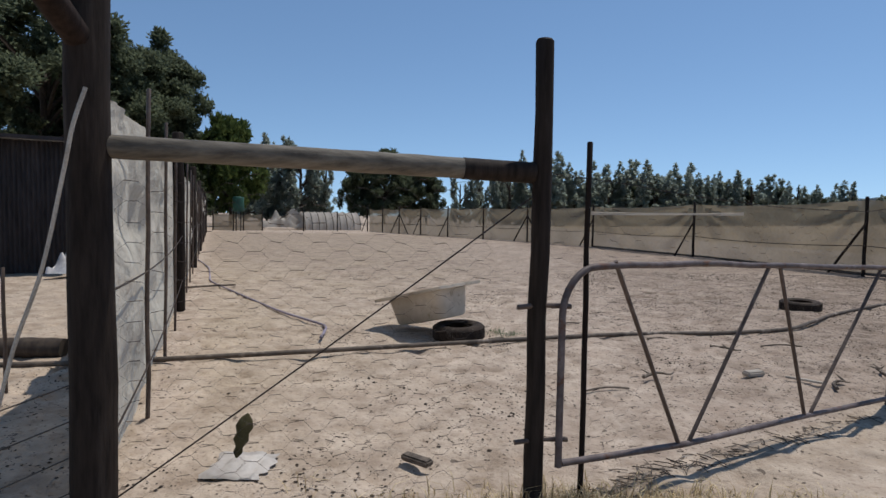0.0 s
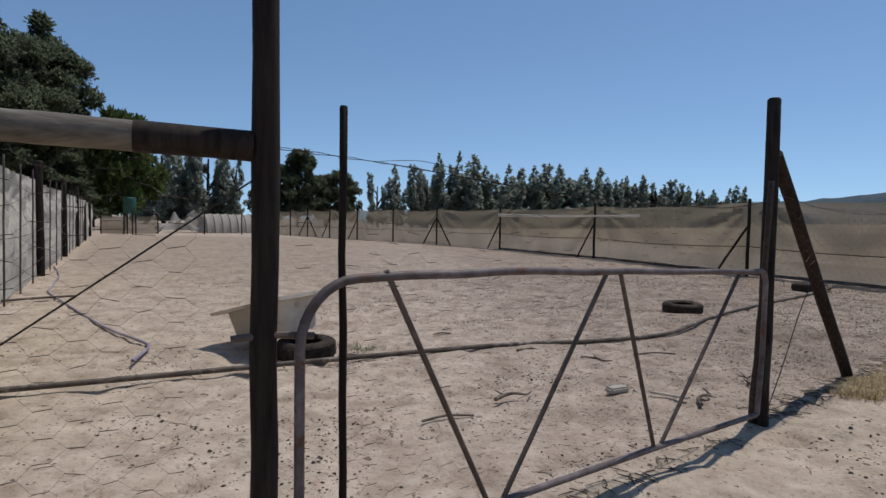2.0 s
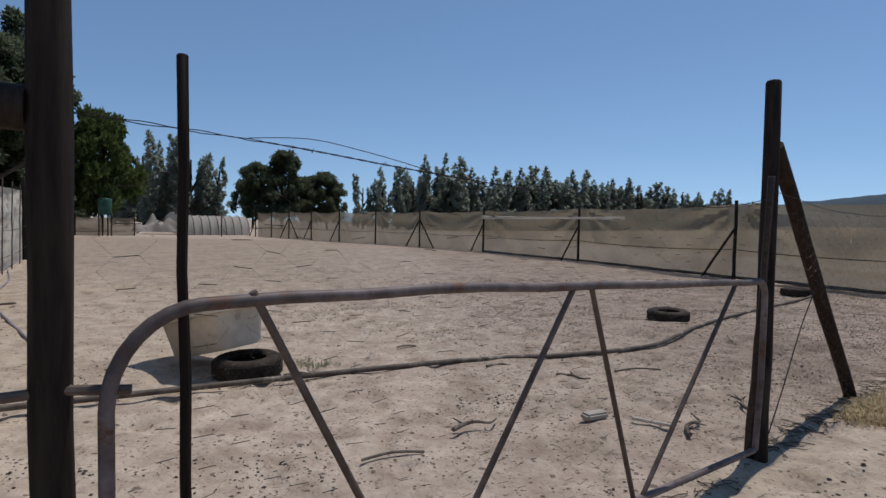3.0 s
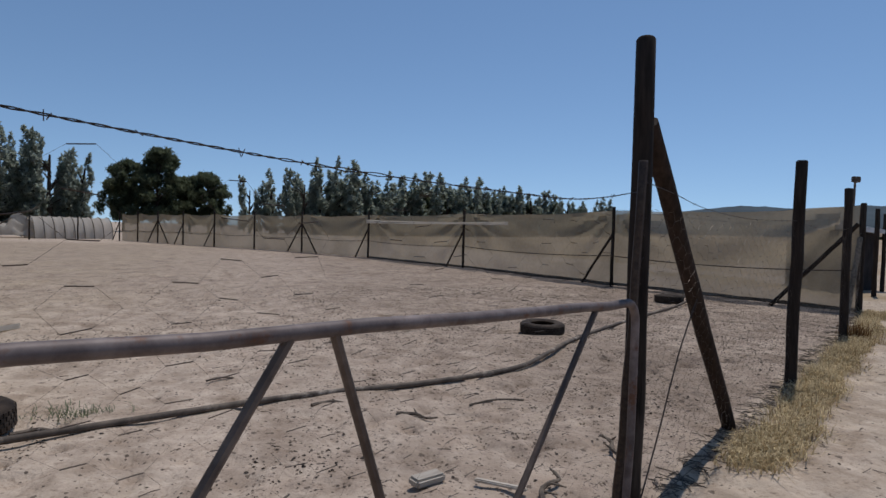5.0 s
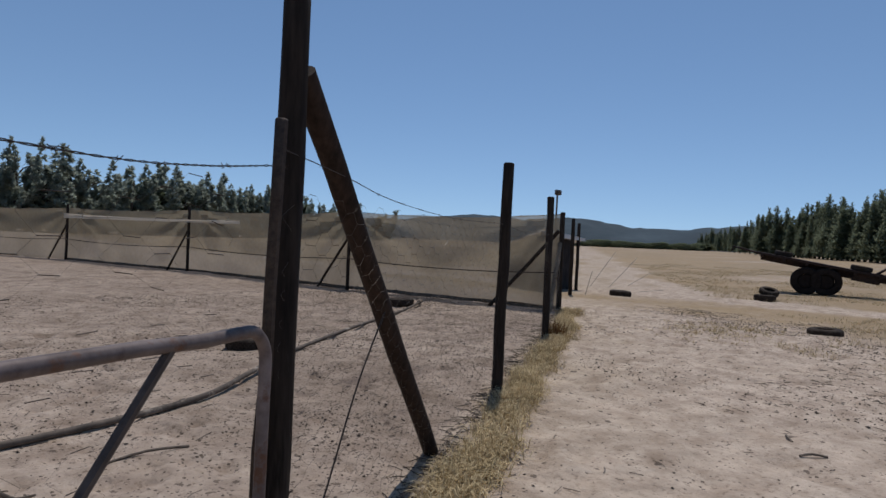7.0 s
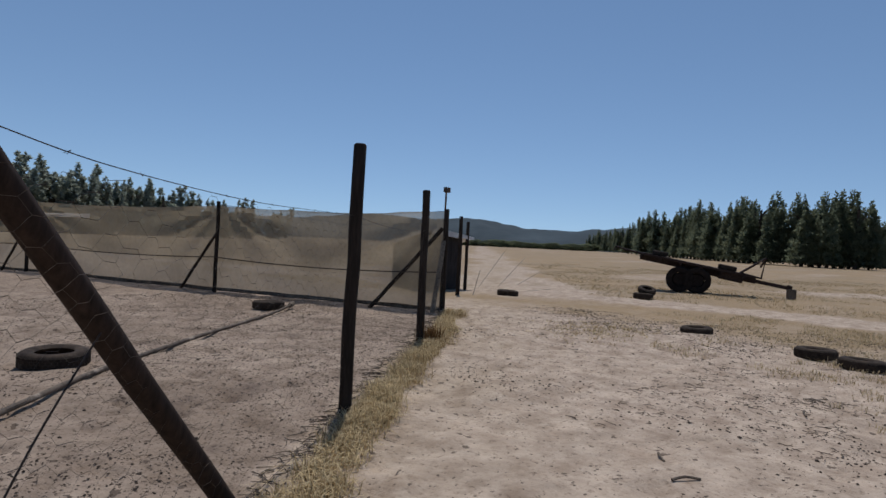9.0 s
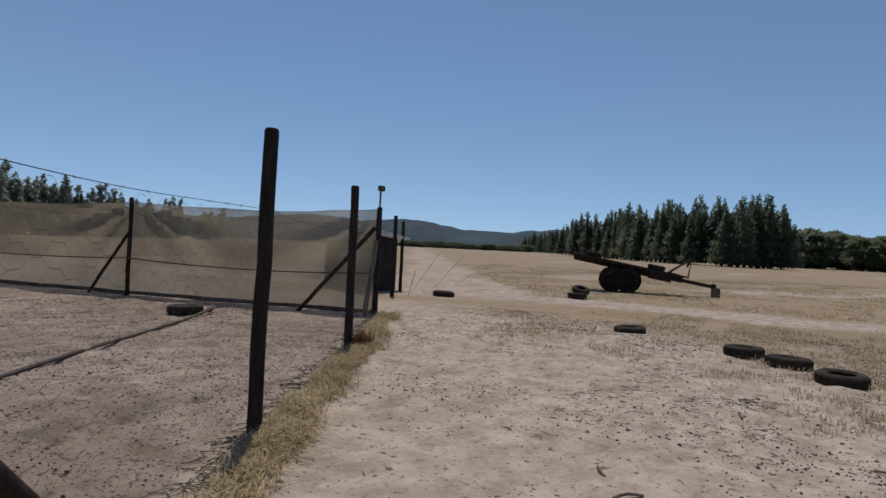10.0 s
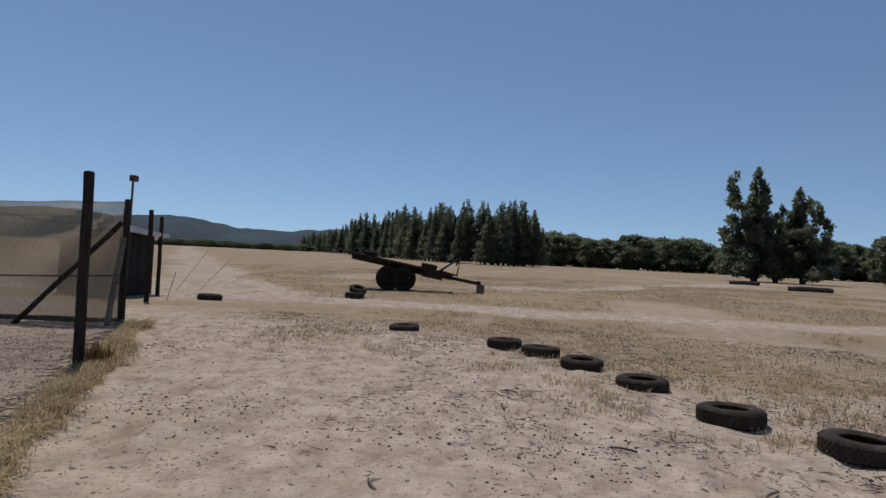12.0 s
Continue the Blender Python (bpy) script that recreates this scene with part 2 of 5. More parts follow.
M_STRAW = leafy("dry_straw", (0.26, 0.185, 0.09), (0.70, 0.565, 0.34), 0.35)
M_FIELD = leafy("field_straw", (0.33, 0.255, 0.15), (0.56, 0.45, 0.28), 0.45)
M_WEED = leafy("rusty_dry_weed", (0.10, 0.05, 0.022), (0.24, 0.14, 0.06), 0.3)
M_BARK = surface("pine_bark", (0.03, 0.022, 0.017), (0.10, 0.075, 0.055), 12, 2.0, (1, 1, 0.3))
M_PINE = leafy("pine_needles", (0.10, 0.118, 0.075), (0.15, 0.172, 0.10), 0.75)
M_BUSH = leafy("light_green_leaves", (0.05, 0.075, 0.024), (0.15, 0.19, 0.06), 0.45)
# next three leaf colours are lifted to carry the haze of distance
M_GUM = leafy("grey_green_leaves", (0.265, 0.298, 0.25), (0.385, 0.42, 0.345), 0.75)
M_DARKTREE = leafy("conifer_leaves", (0.15, 0.175, 0.115), (0.22, 0.245, 0.158), 0.75)
M_HEDGE = leafy("orchard_leaves", (0.16, 0.185, 0.115), (0.235, 0.26, 0.158), 0.75)
# the blue of distance haze is mixed into the hill colour
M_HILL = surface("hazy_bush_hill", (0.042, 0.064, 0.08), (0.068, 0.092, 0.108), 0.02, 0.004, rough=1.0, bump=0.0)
M_DEBRIS = surface("dry_leaf", (0.05, 0.042, 0.016), (0.13, 0.11, 0.045), 20, 3)


# ---- mesh helpers ----
class Geo:
    def __init__(self):
        self.v, self.f = [], []

    def add(self, verts, faces):
        k = len(self.v)
        self.v += [tuple(p) for p in verts]
        self.f += [tuple(i + k for i in f) for f in faces]
        return self

    def box(self, cx, cy, cz, sx, sy, sz, m=None, bevel=0.0):
        bm = bmesh.new()
        bmesh.ops.create_cube(bm, size=1.0)
        for v in bm.verts:
            v.co = Vector((v.co.x * sx, v.co.y * sy, v.co.z * sz))
        if bevel:
            bmesh.ops.bevel(bm, geom=bm.edges[:], offset=bevel, segments=2, affect="EDGES")
        m = m or Matrix.Identity(4)
        bm.verts.index_update()
        self.add([m @ (v.co + Vector((cx, cy, cz))) for v in bm.verts], [[v.index for v in f.verts] for f in bm.faces])
        bm.free()
        return self

    def tube(self, pts, radii, sides=10, caps=True, rough=0.0, rng=None):
        pts = [Vector(p) for p in pts]
        if isinstance(radii, (int, float)):
            radii = [radii] * len(pts)
        verts, faces = [], []
        side = None
        for i, p in enumerate(pts):
            d = (pts[min(i + 1, len(pts) - 1)] - pts[max(i - 1, 0)]).normalized()
            if side is None:
                side = d.orthogonal().normalized()
            side = (side - d * side.dot(d)).normalized()
            up = d.cross(side)
            for k in range(sides):
                a = 2 * math.pi * k / sides
                r = radii[i] * (1 + (rng.uniform(-rough, rough) if rng else 0))
                verts.append(p + (side * math.cos(a) + up * math.sin(a)) * r)
        for i in range(len(pts) - 1):
            for k in range(sides):
                a, b = i * sides + k, i * sides + (k + 1) % sides
                faces.append((a, b, b + sides, a + sides))
        if caps:
            faces.append(tuple(reversed(range(sides))))
            faces.append(tuple(range((len(pts) - 1) * sides, len(pts) * sides)))
        return self.add(verts, faces)

    def mesh(self, name, material, smooth=True):
        me = bpy.data.meshes.new(name)
        me.from_pydata(self.v, [], self.f)
        me.materials.append(material)
        if smooth:
            me.polygons.foreach_set("use_smooth", [True] * len(me.polygons))
            me.set_sharp_from_angle(angle=radians(40))
        me.update()
        return me


def part(name, geo, material, parent, label="", smooth=True):
    ob = new(name, geo.mesh(name, material, smooth) if isinstance(geo, Geo) else geo)
    ob.parent = parent
    if label:
        tagged(ob, label)
    return ob


def thing(name, geo=None, material=None, at=(0, 0, 0), turn=0.0, smooth=True, **tags):
    ob = new(name, geo.mesh(name, material, smooth) if geo else None)
    ob.matrix_basis = pose(*at, 0, 0, turn)
    return tagged(ob, **tags)


def bend(points, steps=6):
    """A smooth line through the points."""
    pts = [Vector(p) for p in points]
    out = []
    for i in range(len(pts) - 1):
        a, b, c, d = pts[max(i - 1, 0)], pts[i], pts[i + 1], pts[min(i + 2, len(pts) - 1)]
        for k in range(steps):
            t = k / steps
            out.append(0.5 * (2 * b + (c - a) * t + (2 * a - 5 * b + 4 * c - d) * t * t + (3 * b - a - 3 * c + d) * t ** 3))
    return out + [pts[-1]]


# ---- ground ----
def axis(lo, hi, cell, grow, reach):
    out, x, s = [], hi, cell
    while x < reach:
        s *= grow
        x += s
        out.append(x)
    left, x, s = [], lo, cell
    while x > -reach:
        s *= grow
        x -= s
        left.append(x)
    return np.array(left[::-1] + list(np.arange(lo, hi + cell / 2, cell)) + out)


def value_noise(x, y, size, seed):
    g = np.random.RandomState(seed).rand(256, 256)
    u, v = x / size, y / size
    i, j = np.floor(u).astype(int), np.floor(v).astype(int)
    a, b = u - i, v - j
    a, b = a * a * (3 - 2 * a), b * b * (3 - 2 * b)
    p = lambda di, dj: g[(i + di) % 256, (j + dj) % 256]
    return (p(0, 0) * (1 - a) + p(1, 0) * a) * (1 - b) + (p(0, 1) * (1 - a) + p(1, 1) * a) * b


FENCE = [(0.0, 3.4), (3.2, 5.24), (6.46, 7.24), (9.57, 9.11), (13.15, 11.55), (16.83, 13.75), (19.03, 15.08)]
LEFT0, LEFT_DIR = Vector((-1.92, 2.87)), Vector((-0.388, 0.922)).normalized()


def off_line(x, y, a, b):
    """Distance to the right of the line from a to b."""
    d = np.array(b, float) - np.array(a, float)
    d /= np.hypot(*d)
    return (x - a[0]) * d[1] - (y - a[1]) * d[0]


def smooth_step(x, a, b):
    t = np.clip((x - a) / (b - a), 0, 1)
    return t * t * (3 - 2 * t)


def hoof_prints():
    """Trodden dents with pushed-up rims, on a 4 cm raster from (-7, -4)."""
    r = np.random.RandomState(77)
    d = np.zeros((700, 800))
    n = 9000
    px, py = r.uniform(-6, 24, n), r.uniform(-3, 22, n)
    pen = off_line(px, py, FENCE[0], FENCE[4]) < -0.2
    deep = np.where(pen, r.uniform(0.016, 0.05, n), r.uniform(0.011, 0.036, n)) * (0.5 + value_noise(px, py, 1.7, 61))
    size = np.where(pen, r.uniform(0.05, 0.10, n), r.uniform(0.06, 0.13, n))
    turn, long = r.uniform(0, math.pi, n), r.uniform(1.0, 1.8, n)
    for k in range(n):
        i, j = int((py[k] + 4) / 0.04), int((px[k] + 7) / 0.04)
        w = 8
        ii, jj = np.mgrid[max(i - w, 0):min(i + w, 700), max(j - w, 0):min(j + w, 800)]
        dx, dy = jj * 0.04 - 7 - px[k], ii * 0.04 - 4 - py[k]
        c, s = math.cos(turn[k]), math.sin(turn[k])
        q = ((dx * c + dy * s) / (size[k] * long[k])) ** 2 + ((dy * c - dx * s) / size[k]) ** 2
        d[ii, jj] -= deep[k] * (1 - 0.75 * q) * np.exp(-q)
    return d


DENTS = hoof_prints()


def dent(x, y):
    u, v = np.clip((x + 7) / 0.04, 0, 798.99), np.clip((y + 4) / 0.04, 0, 698.99)
    i, j = v.astype(int), u.astype(int)
    a, b = u - j, v - i
    return (DENTS[i, j] * (1 - a) + DENTS[i, j + 1] * a) * (1 - b) + (DENTS[i + 1, j] * (1 - a) + DENTS[i + 1, j + 1] * a) * b


def height(x, y):
    near = 1 - smooth_step(np.hypot(x - 5, y - 6), 14, 40)
    h = (value_noise(x, y, 2.3, 1) - 0.5) * 0.05 + (value_noise(x, y, 0.62, 2) - 0.5) * 0.034 + (value_noise(x, y, 0.27, 3) - 0.5) * 0.038
    far = np.clip(x - 26, 0, 420)
    return (h + dent(x, y)) * near - 0.005 + 0.0105 * far * far / (far + 12)


def build_ground():
    xs = axis(-4.5, 13.5, 0.042, 1.03, 3200)
    ys = axis(1.2, 13, 0.042, 1.03, 3200)
    X, Y = np.meshgrid(xs, ys)
    Z = height(X, Y)
    nx, ny = len(xs), len(ys)
    idx = np.arange(nx * ny).reshape(ny, nx)
    quads = np.stack([idx[:-1, :-1], idx[:-1, 1:], idx[1:, 1:], idx[1:, :-1]], -1).reshape(-1, 4)
    me = bpy.data.meshes.new("ground")
    me.vertices.add(nx * ny)
    me.vertices.foreach_set("co", np.stack([X, Y, Z], -1).astype(np.float32).ravel())
    me.loops.add(quads.size)
    me.loops.foreach_set("vertex_index", quads.astype(np.int32).ravel())
    me.polygons.add(len(quads))
    me.polygons.foreach_set("loop_start", np.arange(0, quads.size, 4, dtype=np.int32))
    me.polygons.foreach_set("use_smooth", np.ones(len(quads), bool))
    me.update(calc_edges=True)
    # how much dry grass, ochre tint and grey trodden soil there is
    front = off_line(X, Y, FENCE[0], FENCE[4])                # > 0 on the path's side of the fence
    along = (X - 19.8) * 0.82 + (Y - 13.6) * 0.573            # along the far track
    across = np.abs((X - 19.9) * 0.573 - (Y - 13.5) * 0.82)
    across = np.abs(across + (value_noise(X, Y, 5.0, 21) - 0.5) * 2.6 + (value_noise(X, Y, 1.4, 22) - 0.5) * 1.6)
    tyre_line = off_line(X, Y, (9.06, 1.58), (14.7, 6.7))
    road = np.abs(off_line(X, Y, (20.4, 13.0), (23.0, -3.6)))
    road = np.abs(road + (value_noise(X, Y, 2.2, 23) - 0.5) * 1.8)
    tyre_line = tyre_line + (value_noise(X, Y, 1.6, 24) - 0.5) * 2.4
    left = off_line(X, Y, (LEFT0.x, LEFT0.y), (LEFT0.x + LEFT_DIR.x, LEFT0.y + LEFT_DIR.y))
    back = off_line(X, Y, (13.15, 11.55), (9.28, 24.1))
    inside = smooth_step(left, 0, 0.6) * smooth_step(-front, -0.1, 0.1) * smooth_step(-back, -0.5, 0.5) * (1 - smooth_step(Y, 42, 48))
    grass = 0.88 * np.ones_like(X)
    bare = (1 - smooth_step(tyre_line, 0.2, 3.2)) * (1 - smooth_step(X, 13.5, 17.5))
    bare = np.maximum(bare, 1 - smooth_step(road, 0.9, 2.0))
    bare = np.maximum(bare, (1 - smooth_step(across, 1.3, 3.0)) * smooth_step(along, -3, 1))
    strip = np.abs(off_line(X, Y, (38.0, 5.3), (101.0, -31.0)) + (value_noise(X, Y, 6.0, 25) - 0.5) * 3.0)
    bare = np.maximum(bare, (1 - smooth_step(strip, 0.8, 2.4)) * smooth_step(value_noise(X, Y, 9.0, 26), 0.25, 0.5) * smooth_step(X, 33, 38))
    bare = np.maximum(bare, 0.5 * smooth_step(value_noise(X + 3 * value_noise(X, Y, 2.0, 31), Y * 2.6, 14.0, 5), 0.58, 0.95))
    patch = np.exp(-(((X - 13.6) / 1.4) ** 2 + ((Y - 8.1) / 0.8) ** 2))
    grass = grass * (1 - bare) + 0.5 * patch
    verge = np.exp(-((front - 0.24) / 0.12) ** 2) * smooth_step(X, 4.0, 5.0) * (1 - smooth_step(X, 13.0, 14.0))
    foot = np.exp(-(((X - 0.6) / 0.9) ** 2 + ((Y - 3.3) / 0.35) ** 2))
    grass = np.maximum(grass, 0.4 * verge)
    grass = np.maximum(grass, 0.55 * np.exp(-(across / 0.5) ** 2) * smooth_step(along, 2, 6))
    grass = np.maximum(grass, 0.6 * foot)
    grass *= 1 - inside
    ochre = smooth_step(2.5 - X, 0, 6) * inside + (1 - inside) * (0.2 + 0.6 * np.exp(-(front / 1.6) ** 2)) + (left < 0) * 0.5
    # far term: trodden soil, plus the shade of small dents as colour
    soil = np.maximum(smooth_step(X, -0.8, 5.5), 0.6 * smooth_step(Y + 0.6 * X, 8, 17)) * inside
    zone = np.stack([grass, ochre, soil, np.ones_like(X)], -1).astype(np.float32)
    ca = me.color_attributes.new("zone", "FLOAT_COLOR", "POINT")
    ca.data.foreach_set("color", np.clip(zone, 0, 1).ravel())
    me.materials.append(M_GROUND)
    return tagged(new("ground", me), "pale trodden sand with dry grass and a sandy track", "ground", kind="structure")


build_ground()


# ---- fence of the pen ----
def pole_geo(base, top, r0, r1, seed, sides=12, knots=7):
    rng = random.Random(seed)
    base, top = Vector(base), Vector(top)
    pts, rad = [], []
    for i in range(knots + 1):
        t = i / knots
        w = 0 if i in (0, knots) else 0.006
        pts.append(base.lerp(top, t) + Vector((rng.uniform(-w, w), rng.uniform(-w, w), 0)))
        rad.append((r0 + (r1 - r0) * t) * rng.uniform(0.96, 1.04))
    d = (top - base).normalized()
    pts.append(top + d * r1 * 0.25)
    rad.append(r1 * 0.8)
    return Geo().tube(pts, rad, sides, True, 0.03, rng)


def fence_post(x, y, h, r, label, group, seed, lean=(0, 0), sink=0.06, braces=()):
    ob = thing("fence_post", pole_geo((0, 0, -sink), (lean[0], lean[1], h), r, r * 0.93, seed), M_POST, (x, y, 0), label=label, category="fence post", group=group)
    for k, (top, foot, br, material, blabel) in enumerate(braces):
        part("brace", pole_geo(top, foot, br, br, seed * 7 + k), material, ob, blabel)
    return ob


fence_post(-0.006, 3.36, 2.30, 0.0485, "tall dark creosoted pole that carries the gate", "pen fence posts", 1)
fence_post(3.2, 5.24, 2.36, 0.052, "tall dark creosoted gate post with a leaning brace", "pen fence posts", 2, (0.07, 0.11),
           braces=[((0.09, 0.10, 1.96), (1.75, 1.19, -0.05), 0.05, M_BRACE, "reddish brown leaning pole brace")])
fence_post(6.46, 7.24, 2.17, 0.055, "dark creosoted fence pole beside the path", "pen fence posts", 3, (0.02, 0.0))
fence_post(9.57, 9.11, 2.17, 0.058, "dark creosoted fence pole beside the path", "pen fence posts", 4, (0.04, 0.05))
fence_post(13.15, 11.55, 2.19, 0.06, "dark corner pole where the shade net ends", "pen fence posts", 5,
           braces=[((-0.08, 0.03, 1.78), (-0.86, 1.36, -0.05), 0.045, M_POST, ""), ((-0.45, -0.1, -0.04), (-0.06, 0.0, 1.5), 0.05, M_RAIL, "grey leaning plank brace")])
fence_post(16.79, 13.87, 2.28, 0.058, "dark pole in front of the hut", "pen fence posts", 6)
fence_post(18.98, 15.2, 2.25, 0.058, "dark pole in front of the hut", "pen fence posts", 7)
fence_post(-1.92, 2.87, 2.75, 0.092, "very thick dark corner pole", "pen fence posts", 8)
thing("fence_post", pole_geo((0, 0, -0.05), (-0.005, -0.02, 1.838), 0.015, 0.014, 9, 8), M_BRACE, (0.255, 3.49, 0), label="slim rusty steel pole beside the gate", category="fence post")
thing("fence_post", pole_geo((0, 0, -0.05), (-0.004, -0.121, 1.745), 0.02, 0.02, 10, 8), M_WIRE, (3.136, 5.268, 0), label="slim dark pole tied to the gate post", category="fence post")
cross_rail = thing("cross_rail", Geo().tube(bend([(-1.88, 2.90, 1.72), (-1.2, 3.04, 1.703), (-0.7, 3.17, 1.69), (-0.38, 3.26, 1.682)]), 0.049, 14, True, 0.03, random.Random(4)), M_RAIL,
      label="weathered grey horizontal pole between two posts", category="rail")
part("tarred_end", Geo().tube([(-0.39, 3.257, 1.682), (-0.2, 3.31, 1.677), (-0.045, 3.352, 1.672)], 0.051, 14, True, 0.03, random.Random(6)), M_POST, cross_rail, "black tarred end of the pole")
thing("top_rail", Geo().tube([(-1.93, 2.86, 2.12), (-1.86, 2.2, 2.42), (-1.72, 1.0, 2.96)], [0.055, 0.055, 0.055], 12, True, 0.03, random.Random(5)), M_BRACE,
      label="reddish pole leaning up from the corner post", category="rail")

# ---- gate ----
G0, G1 = Vector((0.11, 3.35, 0)), Vector((3.06, 5.093, 0))
GD = (G1 - G0).normalized()


def on_gate(u, z):
    return G0 + GD * u + Vector((0, 0, z))


GL = (G1 - G0).length
TOP = lambda u: 1.25 - 0.04 * u + 0.004 * math.sin(u * 7)
gate = thing("farm_gate", label="closed rusty tubular steel farm gate with V braces", category="gate")
corner = lambda u, s, z, rx, rz: [on_gate(u + s * rx * (1 - math.cos(a)), z - rz + rz * math.sin(a)) for a in [k * math.pi / 16 for k in range(9)]]
part("top_tube", Geo().tube([on_gate(0.005, 0.22), on_gate(0.005, 0.5)] + corner(0.005, 1, TOP(0.3) - 0.028, 0.22, 0.24) + [on_gate(u, TOP(u) - 0.028 * max(0, 1 - u / 1.0)) for u in (0.45, 0.7, 0.95, 1.2, 1.5, 1.9, 2.3, 2.7, 3.0, 3.2)] + corner(GL + 0.045, -1, TOP(3.2), 0.09, 0.1)[::-1] + [on_gate(GL + 0.04, 0.5), on_gate(GL, 0.10)], 0.0185, 10), M_TUBE, gate)
part("bottom_tube", Geo().tube([on_gate(0.02, 0.235), on_gate(0.95, 0.165), on_gate(2.2, 0.14), on_gate(GL - 0.02, 0.1)], 0.018, 10), M_TUBE, gate)
for u0, z0, u1, z1 in ((0.35, TOP(0.353), 0.9, 0.17), (0.98, 0.165, 1.69, TOP(1.69)), (1.80, TOP(1.80), 2.17, 0.14), (2.23, 0.14, 3.10, TOP(3.1))):
    part("brace_rod", Geo().tube([on_gate(u0, z0), on_gate(u1, z1)], 0.0125, 8), M_STEEL, gate)
for z in (0.35, 1.02):
    part("hinge", Geo().tube([(-0.11, 3.32, z), (0.02, 3.35, z + 0.01), (0.16, 3.38, z)], 0.013, 8), M_STEEL, gate, "rusty hinge bolt through the post")

# ---- wires ----
def sagging(a, b, sag, n=10):
    a, b = Vector(a), Vector(b)
    return [a.lerp(b, i / n) - Vector((0, 0, sag * 4 * (i / n) * (1 - i / n))) for i in range(n + 1)]


def wire_thing(label, runs, r, material=None, barbs=0.0):
    ob = thing("fence_wire", label=label, category="wire")
    for k, pts in enumerate(runs):
        strand = part("strand", Geo().tube(pts, r, 4, True), material or M_WIRE, ob)
        if barbs:
            bg, rng, gap = Geo(), random.Random(3 + k), 0.0
            for a, b in zip(pts, pts[1:]):
                gap -= (b - a).length
                if gap <= 0:
                    gap = barbs * rng.uniform(0.8, 1.2)
                    p = a.lerp(b, rng.random())
                    for half in (-0.004, 0.004):
                        d = Vector((rng.uniform(-1, 1), rng.uniform(-1, 1), rng.uniform(-1, 1))).normalized() * 0.010
                        q = p + (b - a).normalized() * half
                        bg.tube([q - d, q + d], 0.0011, 3)
            tagged(part("barbs", bg, material or M_WIRE, strand), kind="stuff")
    return ob


P3 = lambda i, z: Vector((*FENCE[i], z))
along_gate = lambda u, z: P3(0, z).lerp(P3(1, z), u)
over_gate = ((0, 1.675), (0.14, 1.65), (0.25, 1.616), (0.35, 1.588), (0.45, 1.566), (0.55, 1.55), (0.7, 1.546), (0.82, 1.546), (0.9, 1.57), (0.97, 1.605), (1, 1.615))
twist = bend([along_gate(u, z) for u, z in over_gate], 30)
wound = lambda k: [p + Vector((0, 0, 0.0018 * math.sin(i * 0.9 + k) + 0.005 * max(0.0, math.sin(i * 0.045 + 1.2)) ** 3 * (k > 0))) for i, p in enumerate(twist)]
wire_thing("twisted rusty barbed wire above the gate", [wound(0.0), wound(math.pi)], 0.0015, barbs=0.3)
wire_thing("loose end of wire curling over the barbed wire", [bend([along_gate(0.12, 1.66), along_gate(0.17, 1.675), along_gate(0.22, 1.655), along_gate(0.27, 1.625), along_gate(0.3, 1.60)])], 0.0014)
wire_thing("rusty barbed top wire along the path fence", [bend([P3(1, z).lerp(P3(2, z), u) for u, z in ((0, 1.67), (0.11, 1.638), (0.25, 1.585), (0.5, 1.558), (0.75, 1.575), (1, 1.6))], 10)] + [sagging(P3(i, 1.6), P3(i + 1, 1.6), 0.05, 30) for i in (2, 3)], 0.002, barbs=0.25)
wire_thing("slack plain wire low on the path fence", [sagging(P3(i, z), P3(i + 1, z), 0.03) for i in (1, 2, 3) for z in (0.06,)], 0.002)
wire_thing("diagonal stay wire of the gate bay", [sagging((-1.84, 2.86, 0.235), (-0.05, 3.36, 1.555), 0.01)], 0.0045)
wire_thing("stay wire hanging beside the leaning brace", [bend([(3.3, 5.33, 0.02), (3.55, 5.5, 0.35), (3.8, 5.66, 0.75), (4.02, 5.78, 1.05)])], 0.004)
wire_thing("pale wire strands by the corner pole", [sagging((-1.95, 2.85, z), (-3.2, 1.3, max(0.02, z - 0.35)), 0.02) for z in (0.75, 0.6, 0.45, 0.3, 0.15)], 0.003, M_GALV)
thing("rope", Geo().tube(bend([(-1.86, 2.76, 1.93), (-1.9, 2.74, 1.78), (-1.94, 2.74, 1.6), (-2.03, 2.74, 1.23), (-2.14, 2.74, 0.94), (-2.2, 2.74, 0.74), (-2.4, 2.74, 0.02)]), 0.008, 6), M_ROPE, label="pale frayed rope tied to the corner pole", category="rope")


